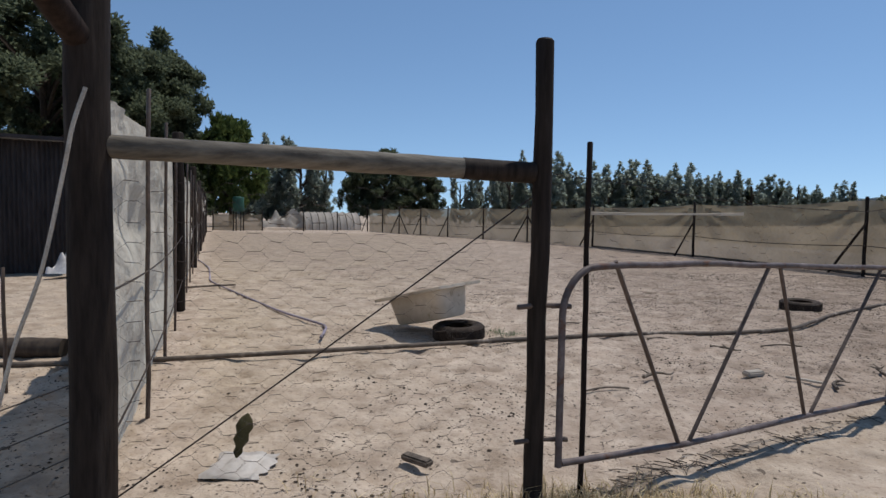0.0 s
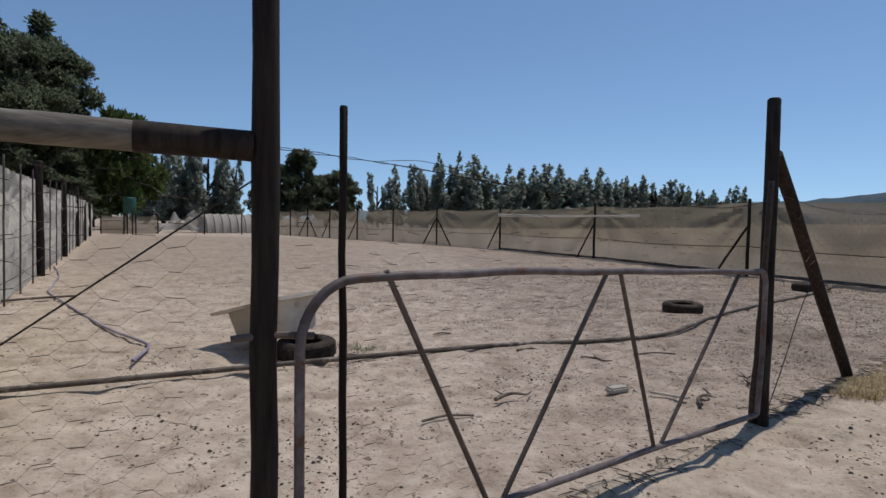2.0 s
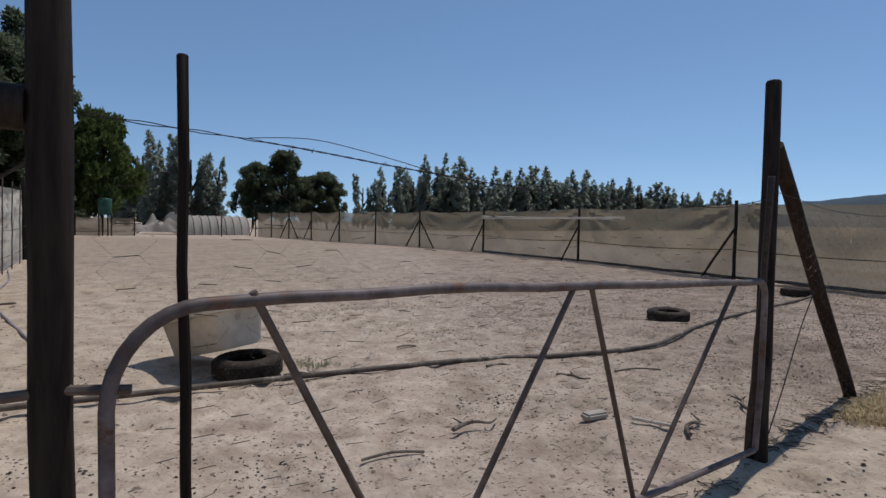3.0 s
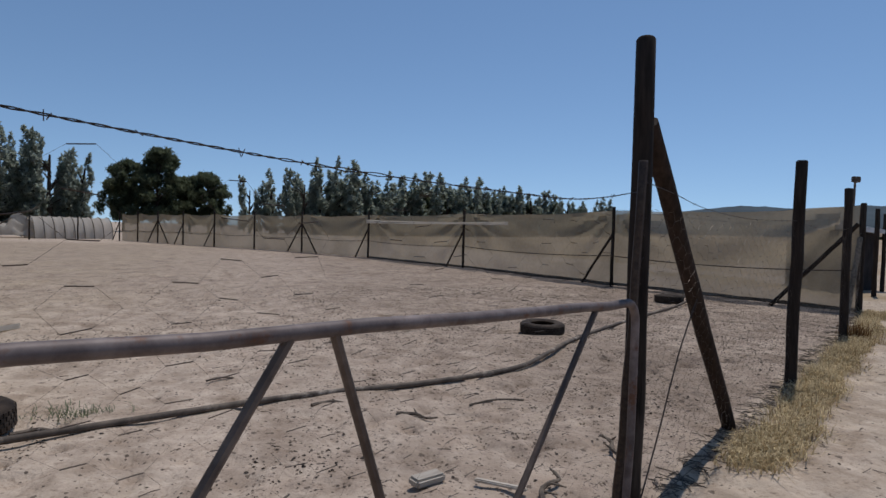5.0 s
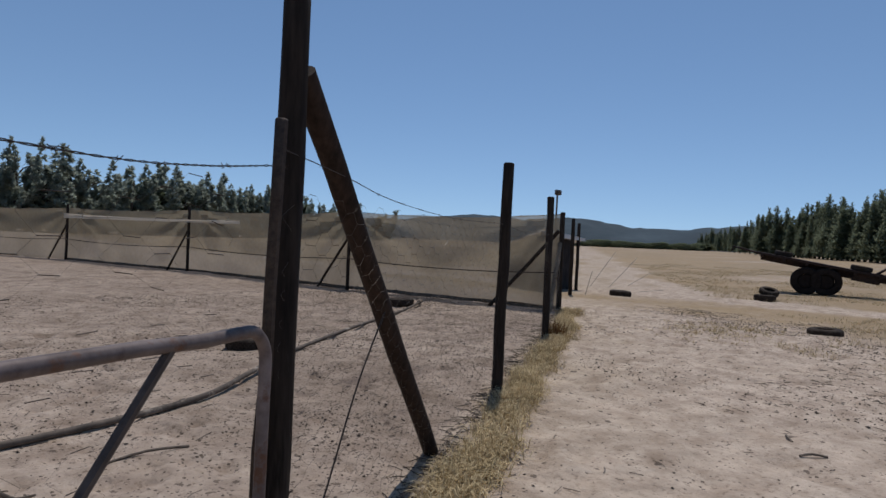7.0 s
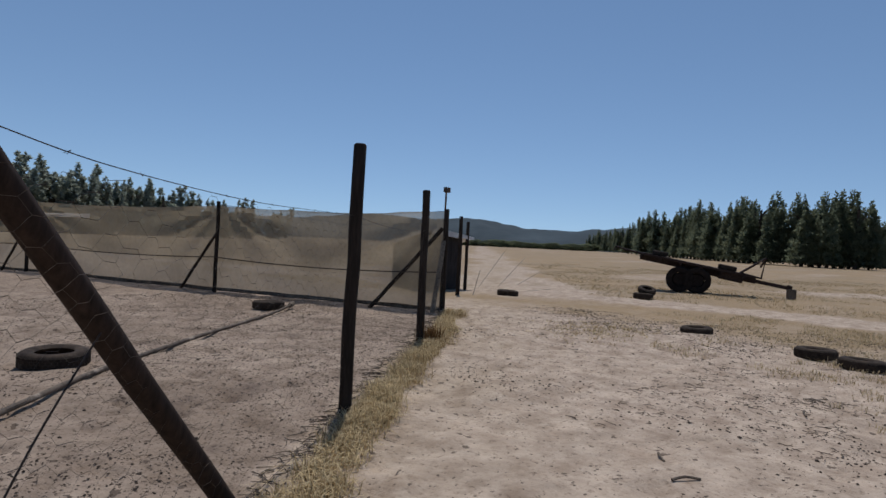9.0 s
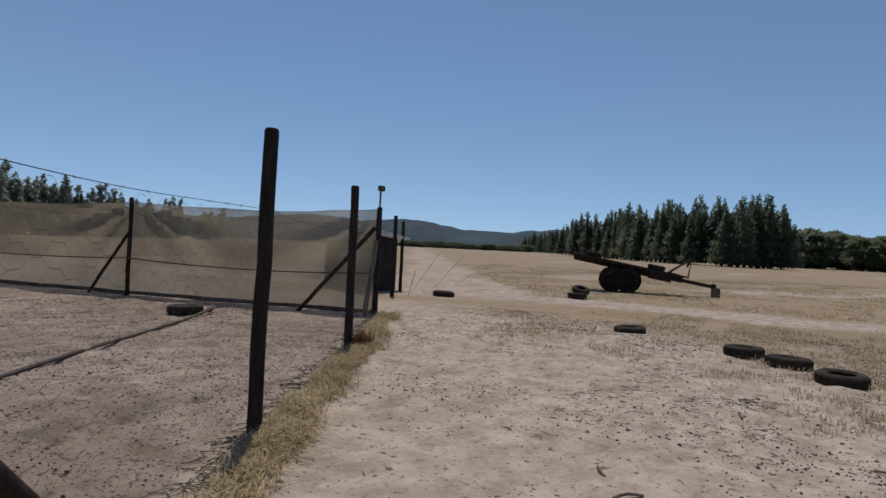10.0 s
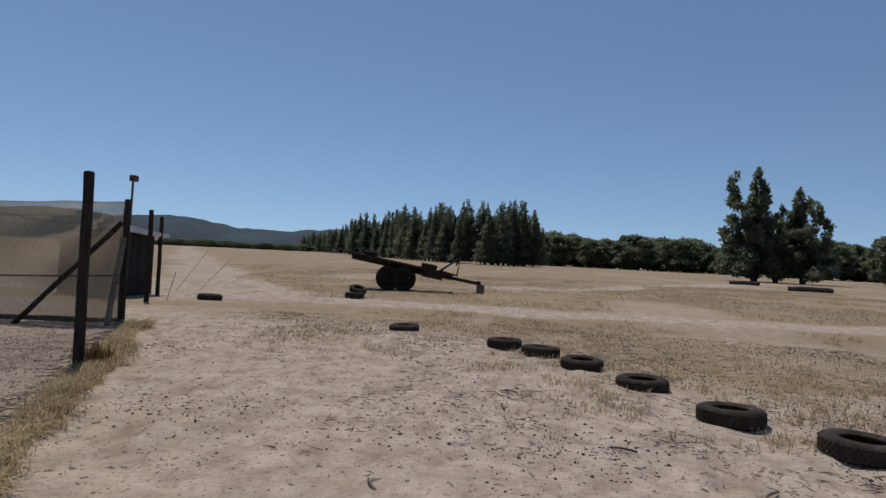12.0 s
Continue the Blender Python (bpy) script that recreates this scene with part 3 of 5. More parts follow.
def hex_mesh(a, b, z0, z1, seed, label, torn=0.05, e=0.05, dx=0.046, h=0.085, thick=0.0015, fine=0.0003):
    """Chicken wire between two posts, slightly slack; its level sides are twisted pairs."""
    rng = random.Random(seed)
    a, b = Vector((*a, 0)), Vector((*b, 0))
    L, d = (b - a).length, (b - a).normalized()
    nrm = d.cross(Vector((0, 0, 1)))
    key, twists, plain = {}, Geo(), Geo()

    def node(k):
        if k not in key:
            u, z = k
            belly = 0.04 * math.sin(math.pi * u / L) * math.sin(3 * z + seed)
            key[k] = a + d * (u + rng.uniform(-0.008, 0.008)) + Vector((0, 0, z + rng.uniform(-0.006, 0.006))) + nrm * (belly + rng.uniform(-0.006, 0.006))
        return key[k]
    edges = {}
    for i in range(int((L - 0.15) / (e + dx))):
        for j in range(int((z1 - z0) / h)):
            if rng.random() < torn:
                continue
            u, z = i * (e + dx), z0 + (j + 0.5 * (i % 2)) * h
            p = [(u, z + h / 2), (u + dx, z), (u + dx + e, z), (u + 2 * dx + e, z + h / 2), (u + dx + e, z + h), (u + dx, z + h)]
            p = [(round(x, 3), round(y, 3)) for x, y in p]
            for k, (q, r) in enumerate(zip(p, p[1:] + p[:1])):
                edges[(min(q, r), max(q, r))] = k in (1, 4)
    for (q, r), level in sorted(edges.items()):
        (twists if level else plain).tube([node(q), node(r)], thick if level else fine, 3, False)
    ob = thing("chicken_wire", plain, M_GALV, label=label, category="wire mesh", kind="stuff", smooth=False)
    tagged(part("twisted_wire", twists, M_WIRE, ob, "", False), kind="stuff")
    return ob


hex_mesh((-1.84, 2.9), (-0.04, 3.41), 0.05, 1.63, 1, "rusty hexagonal chicken wire below the cross rail", fine=0.0005)
hex_mesh((0.05, 3.45), (3.15, 5.24), 0.06, 1.53, 2, "torn hexagonal chicken wire over the gate", 0.62, thick=0.0014)
hex_mesh(FENCE[1], FENCE[2], 0.05, 1.5, 3, "hexagonal chicken wire along the path fence", 0.22, thick=0.0011, fine=0.0005)
hex_mesh(FENCE[2], FENCE[3], 0.05, 1.5, 4, "hexagonal chicken wire along the path fence", 0.25, thick=0.001)
hex_mesh(FENCE[3], FENCE[4], 0.05, 1.5, 5, "hexagonal chicken wire along the path fence")

# ---- far shade-net fence ----
FAR = [(13.15, 11.55), (11.2, 17.1), (9.28, 24.1), (6.8, 30.7), (4.05, 35.8), (1.55, 39.3), (-0.85, 42.2), (-2.95, 45.0), (-4.85, 47.6), (-6.45, 49.6), (-8.05, 51.8)]
net = thing("shade_net", label="sagging beige shade cloth along the far fence", category="shade net")


def cloth_span(a, b, h0, h1, z_low, rng, nu=44, nv=14, sag=0.12, fold=0.07, drape=1.3, rumple=0.15):
    a, b = Vector((*a, 0)), Vector((*b, 0))
    d = (b - a).normalized()
    nrm = Vector((d.y, -d.x, 0))
    s = rng.uniform(0, 50)
    verts, faces = [], []
    for i in range(nu + 1):
        u = i / nu
        top = h0 + (h1 - h0) * u - sag * 4 * u * (1 - u) * (0.8 + 0.4 * noise.noise((u * 3, s, 0)))
        for j in range(nv + 1):
            v = j / nv
            end = min(1, 6 * u, 6 * (1 - u))
            f = math.sin((u + v * (0.5 - u) * 0.9) * 17 + s) * 0.35 + noise.noise((u * 4 + v * (0.5 - u) * 3, v * 3.0, s)) * 1.5 + noise.noise((u * 14, v * 5, s)) * rumple + noise.noise((u * 30, v * 13, s)) * rumple * 0.6
            for q in (u, 1 - u):
                f += drape * math.sin(math.atan2(1.02 - v, q * 2.2 + 0.02) * 13 + s) * math.exp(-q * 5)
            p = a.lerp(b, u) + nrm * (fold * f * end * (0.4 + 0.9 * v))
            verts.append((p.x, p.y, z_low + (top - z_low) * v + 0.02 * noise.noise((u * 9, v * 3, s + 9))))
    for i in range(nu):
        for j in range(nv):
            k = i * (nv + 1) + j
            faces.append((k, k + nv + 1, k + nv + 2, k + 1))
    return Geo().add(verts, faces)


rng = random.Random(11)
tops = [2.15, 2.12, 2.1, 2.08, 2.08, 2.06, 2.05, 2.05, 2.05, 2.03, 2.0]
for i in range(len(FAR) - 1):
    part("net_panel", cloth_span(FAR[i], FAR[i + 1], tops[i], tops[i + 1], 0.0, rng, 60, 18, 0.12, 0.15 if i < 3 else 0.08), M_NET, net)
# dark strips in place of the shadow along the net's foot
for i in range(3):
    hem = cloth_span(FAR[i], FAR[i + 1], 0.09, 0.09, 0.0, rng, 30, 3, 0.0, 0.02)
    hem.v = [(x - 0.13, y - 0.05, z) for x, y, z in hem.v]
    part("hem", hem, M_STICK, net, "dark strip for the shadow at the net's foot")
patch = cloth_span((6.65, 30.65), (9.9, 21.4), 1.84, 1.78, 1.66, random.Random(3), 60, 4, 0.06, 0.04)
patch.v = [(x - 0.16, y - 0.05, z) for x, y, z in patch.v]
part("folded_hem", patch, M_TARP, net, "pale folded strip of worn cloth")
for i, (x, y) in enumerate(FAR[1:], 1):
    d = (Vector(FAR[min(i + 1, len(FAR) - 1)]) - Vector(FAR[i - 1])).normalized()
    px, py = x - 0.2 * abs(d.y), y - 0.08
    br = []
    if i != 5 and i != 9:
        br.append(((0, 0, 1.45), (d.x * 1.1, d.y * 1.1, -0.04), 0.035, M_POST, ""))
    if i in (4, 8):
        br = [((0, 0, 1.6), (d.x * 1.35, d.y * 1.35, -0.04), 0.04, M_POST, ""), ((0, 0, 1.6), (-d.x * 1.35, -d.y * 1.35, -0.04), 0.04, M_POST, "")]
    fence_post(px, py, 2.2, 0.05, "dark creosoted pole holding the shade net" + (" with two braces" if i in (4, 8) else ""), "net fence posts", 30 + i, braces=br)
wire_thing("dark mid wire across the shade net", [sagging((FAR[i][0] - 0.24, FAR[i][1] - 0.09, 0.84), (FAR[i + 1][0] - 0.24, FAR[i + 1][1] - 0.09, 0.84), 0.09) for i in range(len(FAR) - 1)], 0.017)
wire_thing("dark top wire of the shade net", [sagging((FAR[i][0], FAR[i][1], tops[i] + 0.01), (FAR[i + 1][0], FAR[i + 1][1], tops[i + 1] + 0.01), 0.12) for i in range(len(FAR) - 1)], 0.007)

# ---- covered fence on the other side ----
def left_at(s, off=0.0):
    p = LEFT0 + LEFT_DIR * s
    return (p.x + LEFT_DIR.y * off, p.y - LEFT_DIR.x * off)


cover = thing("wall_cover", label="wrinkled grey-white cloth hung on the side fence", category="fence cover")
stations = [0.15, 6.7, 13.65, 20.8, 28.0, 35.0, 42.0, 48.5]
for i in range(7):
    part("cover_panel", cloth_span(left_at(stations[i], -0.07), left_at(stations[i + 1], -0.07), 2.2, 2.2, 0.0, rng, 110, 34, 0.05, 0.10, 0.35, 0.7), M_COVER, cover)
    if i:
        x, y = left_at(stations[i])
        fence_post(x, y, 2.6, 0.085, "dark creosoted pole of the covered side fence", "side fence posts", 50 + i)
    for k in (1, 2, 3):
        if i < 5:
            x, y = left_at(stations[i] + (stations[i + 1] - stations[i]) * k / 4, 0.03)
            thing("stake", pole_geo((0, 0, -0.05), (0.02, 0.03, 2.3), 0.016, 0.015, 70 + i * 4 + k, 7), M_STEEL, (x, y, 0), label="thin dark upright stake on the side fence", category="stake", group="side fence stakes")
wire_thing("dark wires along the covered side fence", [sagging((*left_at(stations[i], 0.05), z), (*left_at(stations[i + 1], 0.05), z), 0.08) for i in range(5) for z in (0.45, 1.1)], 0.006)

# ---- back fence ----
back = thing("shade_net", label="low grey shade cloth along the back fence", category="shade net")
BACK = [(-8.05, 51.8), (-10.8, 50.9), (-13.5, 50.0), (-16.7, 49.0), (-20.4, 47.9)]
for i in (3,):
    part("net_panel", cloth_span(BACK[i], BACK[i + 1], 1.35, 1.35, 0.0, rng, 24, 8, 0.06, 0.05), M_NET, back)
for i, (x, y) in enumerate(BACK[1:]):
    fence_post(x + 0.1, y - 0.1, 1.7, 0.05, "dark pole of the back fence", "back fence posts", 90 + i)


# ---- tyres ----
def tyre_geo(R=0.31, r=0.185, w=0.2, n=40):
    prof = [(r, -w * 0.36), (r + 0.02, -w * 0.45), (R - 0.085, -w * 0.5), (R - 0.045, -w * 0.47), (R - 0.018, -w * 0.38), (R - 0.008, -w * 0.24), (R - 0.008, w * 0.24), (R - 0.018, w * 0.38), (R - 0.045, w * 0.47), (R - 0.085, w * 0.5), (r + 0.02, w * 0.45), (r, w * 0.36), (r + 0.03, w * 0.25), (R - 0.05, 0.0), (r + 0.03, -w * 0.25)]
    k = len(prof)
    verts = [(a * math.cos(2 * math.pi * i / n), a * math.sin(2 * math.pi * i / n), z) for i in range(n) for a, z in prof]
    faces = [(i * k + j, ((i + 1) % n) * k + j, ((i + 1) % n) * k + (j + 1) % k, i * k + (j + 1) % k) for i in range(n) for j in range(k)]
    tread = Geo()
    for row, z in enumerate((-0.24, -0.08, 0.08, 0.24)):
        for i in range(n):
            m = pose(0, 0, 0, 0, 0, 360 * (i + 0.5 * (row % 2)) / n)
            tread.box(R - 0.0075, 0, z * w, 0.009, 2 * math.pi * R / n * 0.72, w * 0.13, m)
    return Geo().add(verts, faces), tread


def add_tyre(x, y, label, R=0.31, w=0.2, z=None, tilt=(0, 0), turn=0.0, group=""):
    body, tread = tyre_geo(R, R * 0.53, w)
    ob = thing("tyre", body, M_RUBBER, label=label, category="tyre", group=group)
    part("tread", tread, M_RUBBER, ob, "worn tread blocks", smooth=False)
    ob.matrix_basis = pose(x, y, (w / 2 - 0.035) if z is None else z, tilt[0], tilt[1], turn)
    return ob


row = "row of old tyres beside the path"
for k, (x, y, R) in enumerate([(14.95, 6.78, 0.305), (13.9, 4.75, 0.305), (13.28, 4.13, 0.315), (12.36, 3.54, 0.305), (11.2, 2.9, 0.315), (9.99, 2.26, 0.32), (9.24, 1.48, 0.32)]):
    add_tyre(x, y, "old black tyre lying flat on pale sand", R * 0.97, 0.175, 0.042, ((k * 37) % 5 - 2, (k * 53) % 5 - 2), k * 49, row)
add_tyre(18.55, 13.25, "dusty old tyre lying across the sandy track", 0.33, 0.2, None, (2, 1), 20)
tc1 = add_tyre(22.9, 10.6, "black tyre at the edge of the dry field", 0.33, 0.22, None, (0, 2), 0)
add_tyre(23.1, 10.55, "second tyre leaning on another tyre", 0.3, 0.2, 0.27, (6, -18), 30)
add_tyre(5.43, 10.42, "black tyre lying in the sandy pen", 0.32, 0.18, None, (2, -1), 0)
add_tyre(10.13, 13.53, "black tyre lying by the end of the pipe", 0.31, 0.18, None, (-2, 1), 0)

# ---- tub on its tyre ----
add_tyre(-0.36, 7.5, "black tyre under the end of a tub", 0.32, 0.2, None, (1, -2), 15)


def rounded_rect(L, W, r, z, n=6):
    out = []
    for cx, cy, a0 in ((L / 2 - r, W / 2 - r, 0), (-L / 2 + r, W / 2 - r, 90), (-L / 2 + r, -W / 2 + r, 180), (L / 2 - r, -W / 2 + r, 270)):
        for i in range(n + 1):
            a = radians(a0 + 90 * i / n)
            out.append((cx + r * math.cos(a), cy + r * math.sin(a), z))
    return out


def loft(rings):
    n = len(rings[0])
    verts = [p for ring in rings for p in ring]
    faces = [(i * n + k, i * n + (k + 1) % n, (i + 1) * n + (k + 1) % n, (i + 1) * n + k) for i in range(len(rings) - 1) for k in range(n)]
    faces.append(tuple((len(rings) - 1) * n + k for k in range(n)))
    faces.append(tuple(reversed(range(n))))
    return Geo().add(verts, faces)


tub = thing("plastic_tub", label="stained cream plastic tub tilted on an old tyre", category="tub")
part("basin", loft([rounded_rect(0.80, 0.44, 0.10, 0.0), rounded_rect(0.86, 0.50, 0.12, 0.03), rounded_rect(0.96, 0.58, 0.12, 0.36), rounded_rect(0.93, 0.55, 0.11, 0.36), rounded_rect(0.84, 0.47, 0.11, 0.05), rounded_rect(0.78, 0.41, 0.09, 0.025)]), M_TUB, tub)
part("rim", loft([rounded_rect(0.94, 0.56, 0.11, 0.345), rounded_rect(1.20, 0.76, 0.03, 0.35), rounded_rect(1.21, 0.77, 0.03, 0.385), rounded_rect(1.16, 0.72, 0.03, 0.375), rounded_rect(0.95, 0.57, 0.11, 0.372), rounded_rect(0.935, 0.555, 0.11, 0.35)][:5]), M_TUB, tub, "flat projecting rim")
tub.matrix_basis = pose(-0.70, 7.82, 0.14, 2, -14, -42)

# ---- pipe, hose and debris in the pen ----
thing("irrigation_pipe", Geo().tube(bend([(-5.6, 5.45, 0.05), (-4.4, 5.65, 0.04), (-3.4, 5.92, 0.035), (-1.62, 6.56, 0.03), (-0.3, 7.05, 0.03), (1.66, 7.72, 0.03), (3.0, 7.95, 0.03), (4.05, 8.33, 0.03), (4.75, 8.95, 0.03), (5.55, 9.7, 0.03), (7.2, 10.95, 0.03), (9.4, 12.45, 0.04), (10.45, 13.25, 0.07)], 8), 0.025, 10), M_PIPE, label="long dusty black pipe lying across the sand", category="pipe")
thing("pipe_end", Geo().tube([(10.41, 13.22, 0.06), (10.58, 13.36, 0.09)], 0.05, 8), M_STICK, label="knotted end of the long pipe", category="pipe")
thing("garden_hose", Geo().tube(bend([(-8.3, 18.1, 0.02), (-6.9, 15.6, 0.02), (-6.0, 13.6, 0.02), (-5.5, 12.5, 0.02), (-4.6, 11.2, 0.02), (-3.6, 9.8, 0.02), (-2.93, 8.9, 0.02), (-2.4, 8.3, 0.02), (-2.08, 7.9, 0.02), (-2.0, 7.5, 0.02), (-1.97, 7.2, 0.02)], 8), 0.017, 8), M_HOSE, label="faded violet hose winding over sand", category="hose")
thing("stick", Geo().tube(bend([(-5.9, 10.9, 0.03), (-5.2, 11.4, 0.05), (-4.8, 12.0, 0.02)]), 0.02, 6), M_STICK, label="grey crooked stick beside the hose", category="stick")


def crumple(x, y, z, sx, sy, h, seed, n=14):
    v, f = [], []
    for i in range(n + 1):
        for j in range(n + 1):
            u, w = i / n - 0.5, j / n - 0.5
            e = max(0, 1 - (2 * max(abs(u), abs(w))) ** 4)
            edge = 1 + 0.35 * noise.noise((u * 4, w * 4, seed))
            v.append((x + u * sx * edge, y + w * sy * edge, z + h * e * (0.5 + 0.9 * noise.noise((u * 5 + seed, w * 5, 0)))))
    for i in range(n):
        for j in range(n):
            k = i * (n + 1) + j
            f.append((k, k + n + 1, k + n + 2, k + 1))
    return Geo().add(v, f)


thing("plastic_sack", crumple(-1.62, 3.74, 0.012, 0.34, 0.36, 0.04, 3), M_SACK, label="torn white plastic sack on the sand", category="sack")
thing("dry_leaf", loft([[(0.045 * math.cos(a) * w, 0.02 * math.sin(a) * w + 0.02 * math.sin(9 * z), z) for a in [k * math.pi / 4 for k in range(8)]] for z, w in ((-0.1, 0.1), (-0.075, 0.45), (-0.05, 0.35), (-0.02, 0.75), (0.01, 0.6), (0.04, 0.85), (0.075, 0.6), (0.1, 0.1))]), M_DEBRIS, label="withered olive leaf hanging on the stay wire", category="leaf").matrix_basis = pose(-1.355, 3.04, 0.46, 8, 14, 20)
thing("plank", Geo().box(0, 0, 0.025, 0.2, 0.1, 0.05, None, 0.014), M_PLANK, (2.42, 6.0, 0), 20, label="short bleached plank on sand", category="plank")
thing("plank", Geo().box(0, 0, 0.025, 0.2, 0.07, 0.04, None, 0.01), M_STICK, (-0.62, 3.85, 0), -35, label="charred wood offcut on sand", category="plank")
thing("plank", Geo().box(0, 0, 0.015, 0.3, 0.03, 0.02, None, 0.006), M_PLANK, (2.8, 5.85, 0), -40, label="thin pale wooden strip on sand", category="plank")


def branch(x, y, size, seed, label, turn=0):
    r = random.Random(seed)
    g = Geo()
    spine = [(-size, 0, 0.02), (-size * 0.4, size * 0.15, size * 0.12), (0, 0, size * 0.18), (size * 0.5, -size * 0.2, size * 0.1), (size, 0, 0.02)]
    g.tube(bend(spine, 3), [0.018 - 0.001 * i for i in range(13)], 6)
    ob = thing("fallen_branch", g, M_STICK, (x, y, 0), turn, label=label, category="branch")
    for k in range(3):
        p = Vector(spine[1 + k])
        part("twig", Geo().tube([p, p + Vector((r.uniform(-0.3, 0.3), r.uniform(-0.5, 0.5), r.uniform(-0.1, 0.25))) * size], [0.009, 0.004], 5), M_STICK, ob)
    return ob


branch(1.5, 5.9, 0.2, 1, "gnarled dead branch lying on sand", 30)
branch(2.66, 7.1, 0.16, 2, "small curved dead branch by the pipe", -30)
branch(2.1, 7.55, 0.18, 3, "dark dead branch against the pipe", 10)
branch(3.05, 5.75, 0.22, 4, "thin twig bundle near the gate", 55)
branch(3.75, 6.2, 0.2, 5, "dry reddish twigs beside the brace", 80)
branch(0.15, 7.35, 0.16, 6, "dry sticks beside the tub", 20)
for k, (x, y, a, L) in enumerate([(7.35, 5.0, 30, 0.09), (7.05, 4.75, -40, 0.1), (9.6, 4.4, 10, 0.12), (8.6, 3.4, 70, 0.1), (1.2, 8.5, 20, 0.12), (3.4, 7.3, 5, 0.25), (0.9, 5.4, 15, 0.2), (7.9, 2.6, -30, 0.16)]):
    thing("stick", Geo().tube(bend([(-L, 0, 0.015), (0, L * 0.15, 0.025), (L, 0, 0.012)], 3), 0.009, 6), M_STICK, (x, y, 0), a, label="small dark stick on sand", category="stick", group="loose sticks")
lg = thing("log", Geo().tube(bend([(-0.5, 0, 0.09), (0, 0.03, 0.1), (0.5, 0, 0.09)]), 0.1, 12, True, 0.06, random.Random(2)), M_BARK, (-4.75, 6.0, 0), 12, label="dark log lying behind the corner pole", category="log")

# ---- tunnel, tarpaulin and tank at the back ----
tunnel = thing("hoop_tunnel", label="small hoop tunnel of ribbed pale plastic", category="tunnel")
ta, tb = Vector((-14.1, 53.0, 0)), Vector((-9.5, 55.6, 0))
td = (tb - ta).normalized()
tn = Vector((-td.y, td.x, 0))
skin = Geo()
for i in range(25):
    p = ta.lerp(tb, i / 24)
    bul = 1.0 + 0.03 * math.cos(i * math.pi / 1.5)
    for k in range(13):
        a = math.pi * k / 12
        q = p + tn * (1.3 - 1.47 * math.cos(a) * bul) + Vector((0, 0, 1.65 * math.sin(a) * bul))
        skin.v.append(tuple(q))
for i in range(24):
    for k in range(12):
        a = i * 13 + k
        skin.f.append((a, a + 13, a + 14, a + 1))
part("cover", skin, M_TARP, tunnel)
for i in range(9):
    p = ta.lerp(tb, i / 8)
    part("hoop", Geo().tube([p + tn * (1.3 - 1.53 * math.cos(math.pi * k / 12)) + Vector((0, 0, 1.70 * math.sin(math.pi * k / 12))) for k in range(13)], 0.03, 6), M_RAIL, tunnel)
thing("tarpaulin", crumple(-16.2, 54.7, 0.2, 3.8, 2.8, 1.6, 5, 26), M_TARP, label="crumpled pale tarpaulin heaped on a frame", category="tarpaulin")
thing("frame_pole", Geo().tube([(-18.5, 54.4, 0.05), (-14.5, 55.1, 2.35)], 0.05, 6), M_STICK, label="slanting dark pole under the tarpaulin", category="pole")
tank = thing("water_drum", label="green plastic drum on a wooden stand", category="drum")
ring = lambda r, z: [(r * math.cos(2 * math.pi * k / 20), r * math.sin(2 * math.pi * k / 20), z) for k in range(20)]
part("drum", loft([ring(0.42, 1.55), ring(0.45, 1.6), ring(0.43, 1.9), ring(0.45, 2.1), ring(0.43, 2.4), ring(0.45, 2.65), ring(0.40, 2.72), ring(0.18, 2.75)]), M_GREEN, tank)
for sx, sy in ((-0.3, -0.3), (0.3, -0.3), (0.3, 0.3), (-0.3, 0.3)):
    part("leg", Geo().tube([(sx, sy, -0.05), (sx, sy, 1.55)], 0.05, 6), M_POST, tank)
tank.matrix_basis = pose(-17.9, 47.0, 0)

# ---- hut, floodlight and loose poles by the track ----
def corrugated(a, b, z0, z1, material_depth=0.02, pitch=0.09):
    a, b = Vector(a), Vector(b)
    d = (b - a).normalized()
    nrm = d.cross(Vector((0, 0, 1)))
    n = int((b - a).length / pitch * 4)
    v, f = [], []
    for i in range(n + 1):
        p = a.lerp(b, i / n) + nrm * material_depth * math.sin(i * math.pi / 2)
        for off in (0, 0.012):
            v += [tuple(p + nrm * off + Vector((0, 0, z0))), tuple(p + nrm * off + Vector((0, 0, z1(i / n))))]
    for i in range(n):
        k = i * 4
        f += [(k, k + 4, k + 5, k + 1), (k + 2, k + 3, k + 7, k + 6), (k + 1, k + 5, k + 7, k + 3)]
    return Geo().add(v, f)


hut = thing("hut", label="dark corrugated hut with a bright sloping roof edge", category="hut")
ha, hb, hc, hd = (17.3, 15.35, 0), (19.15, 15.35, 0), (19.9, 17.3, 0), (17.9, 17.3, 0)
part("wall_sheet", corrugated(ha, hb, 0, lambda t: 1.88 - 0.17 * t), M_SHED, hut)
part("wall_sheet", corrugated(hb, hc, 0, lambda t: 1.69 - 0.55 * t), M_SHED, hut)
part("wall_sheet", corrugated(hc, hd, 0, lambda t: 1.14 + 0.2 * t), M_SHED, hut)
part("wall_sheet", corrugated(hd, ha, 0, lambda t: 1.33 + 0.52 * t), M_SHED, hut)
part("roof", Geo().add([(17.15, 15.05, 1.90), (19.4, 15.05, 1.70), (20.15, 17.4, 1.18), (17.8, 17.4, 1.38), (17.15, 15.05, 1.95), (19.4, 15.05, 1.75), (20.15, 17.4, 1.23), (17.8, 17.4, 1.43)], [(0, 3, 2, 1), (4, 5, 6, 7), (0, 1, 5, 4), (1, 2, 6, 5), (2, 3, 7, 6), (3, 0, 4, 7)]), M_ROOF, hut, "bright zinc roof sheet", False)
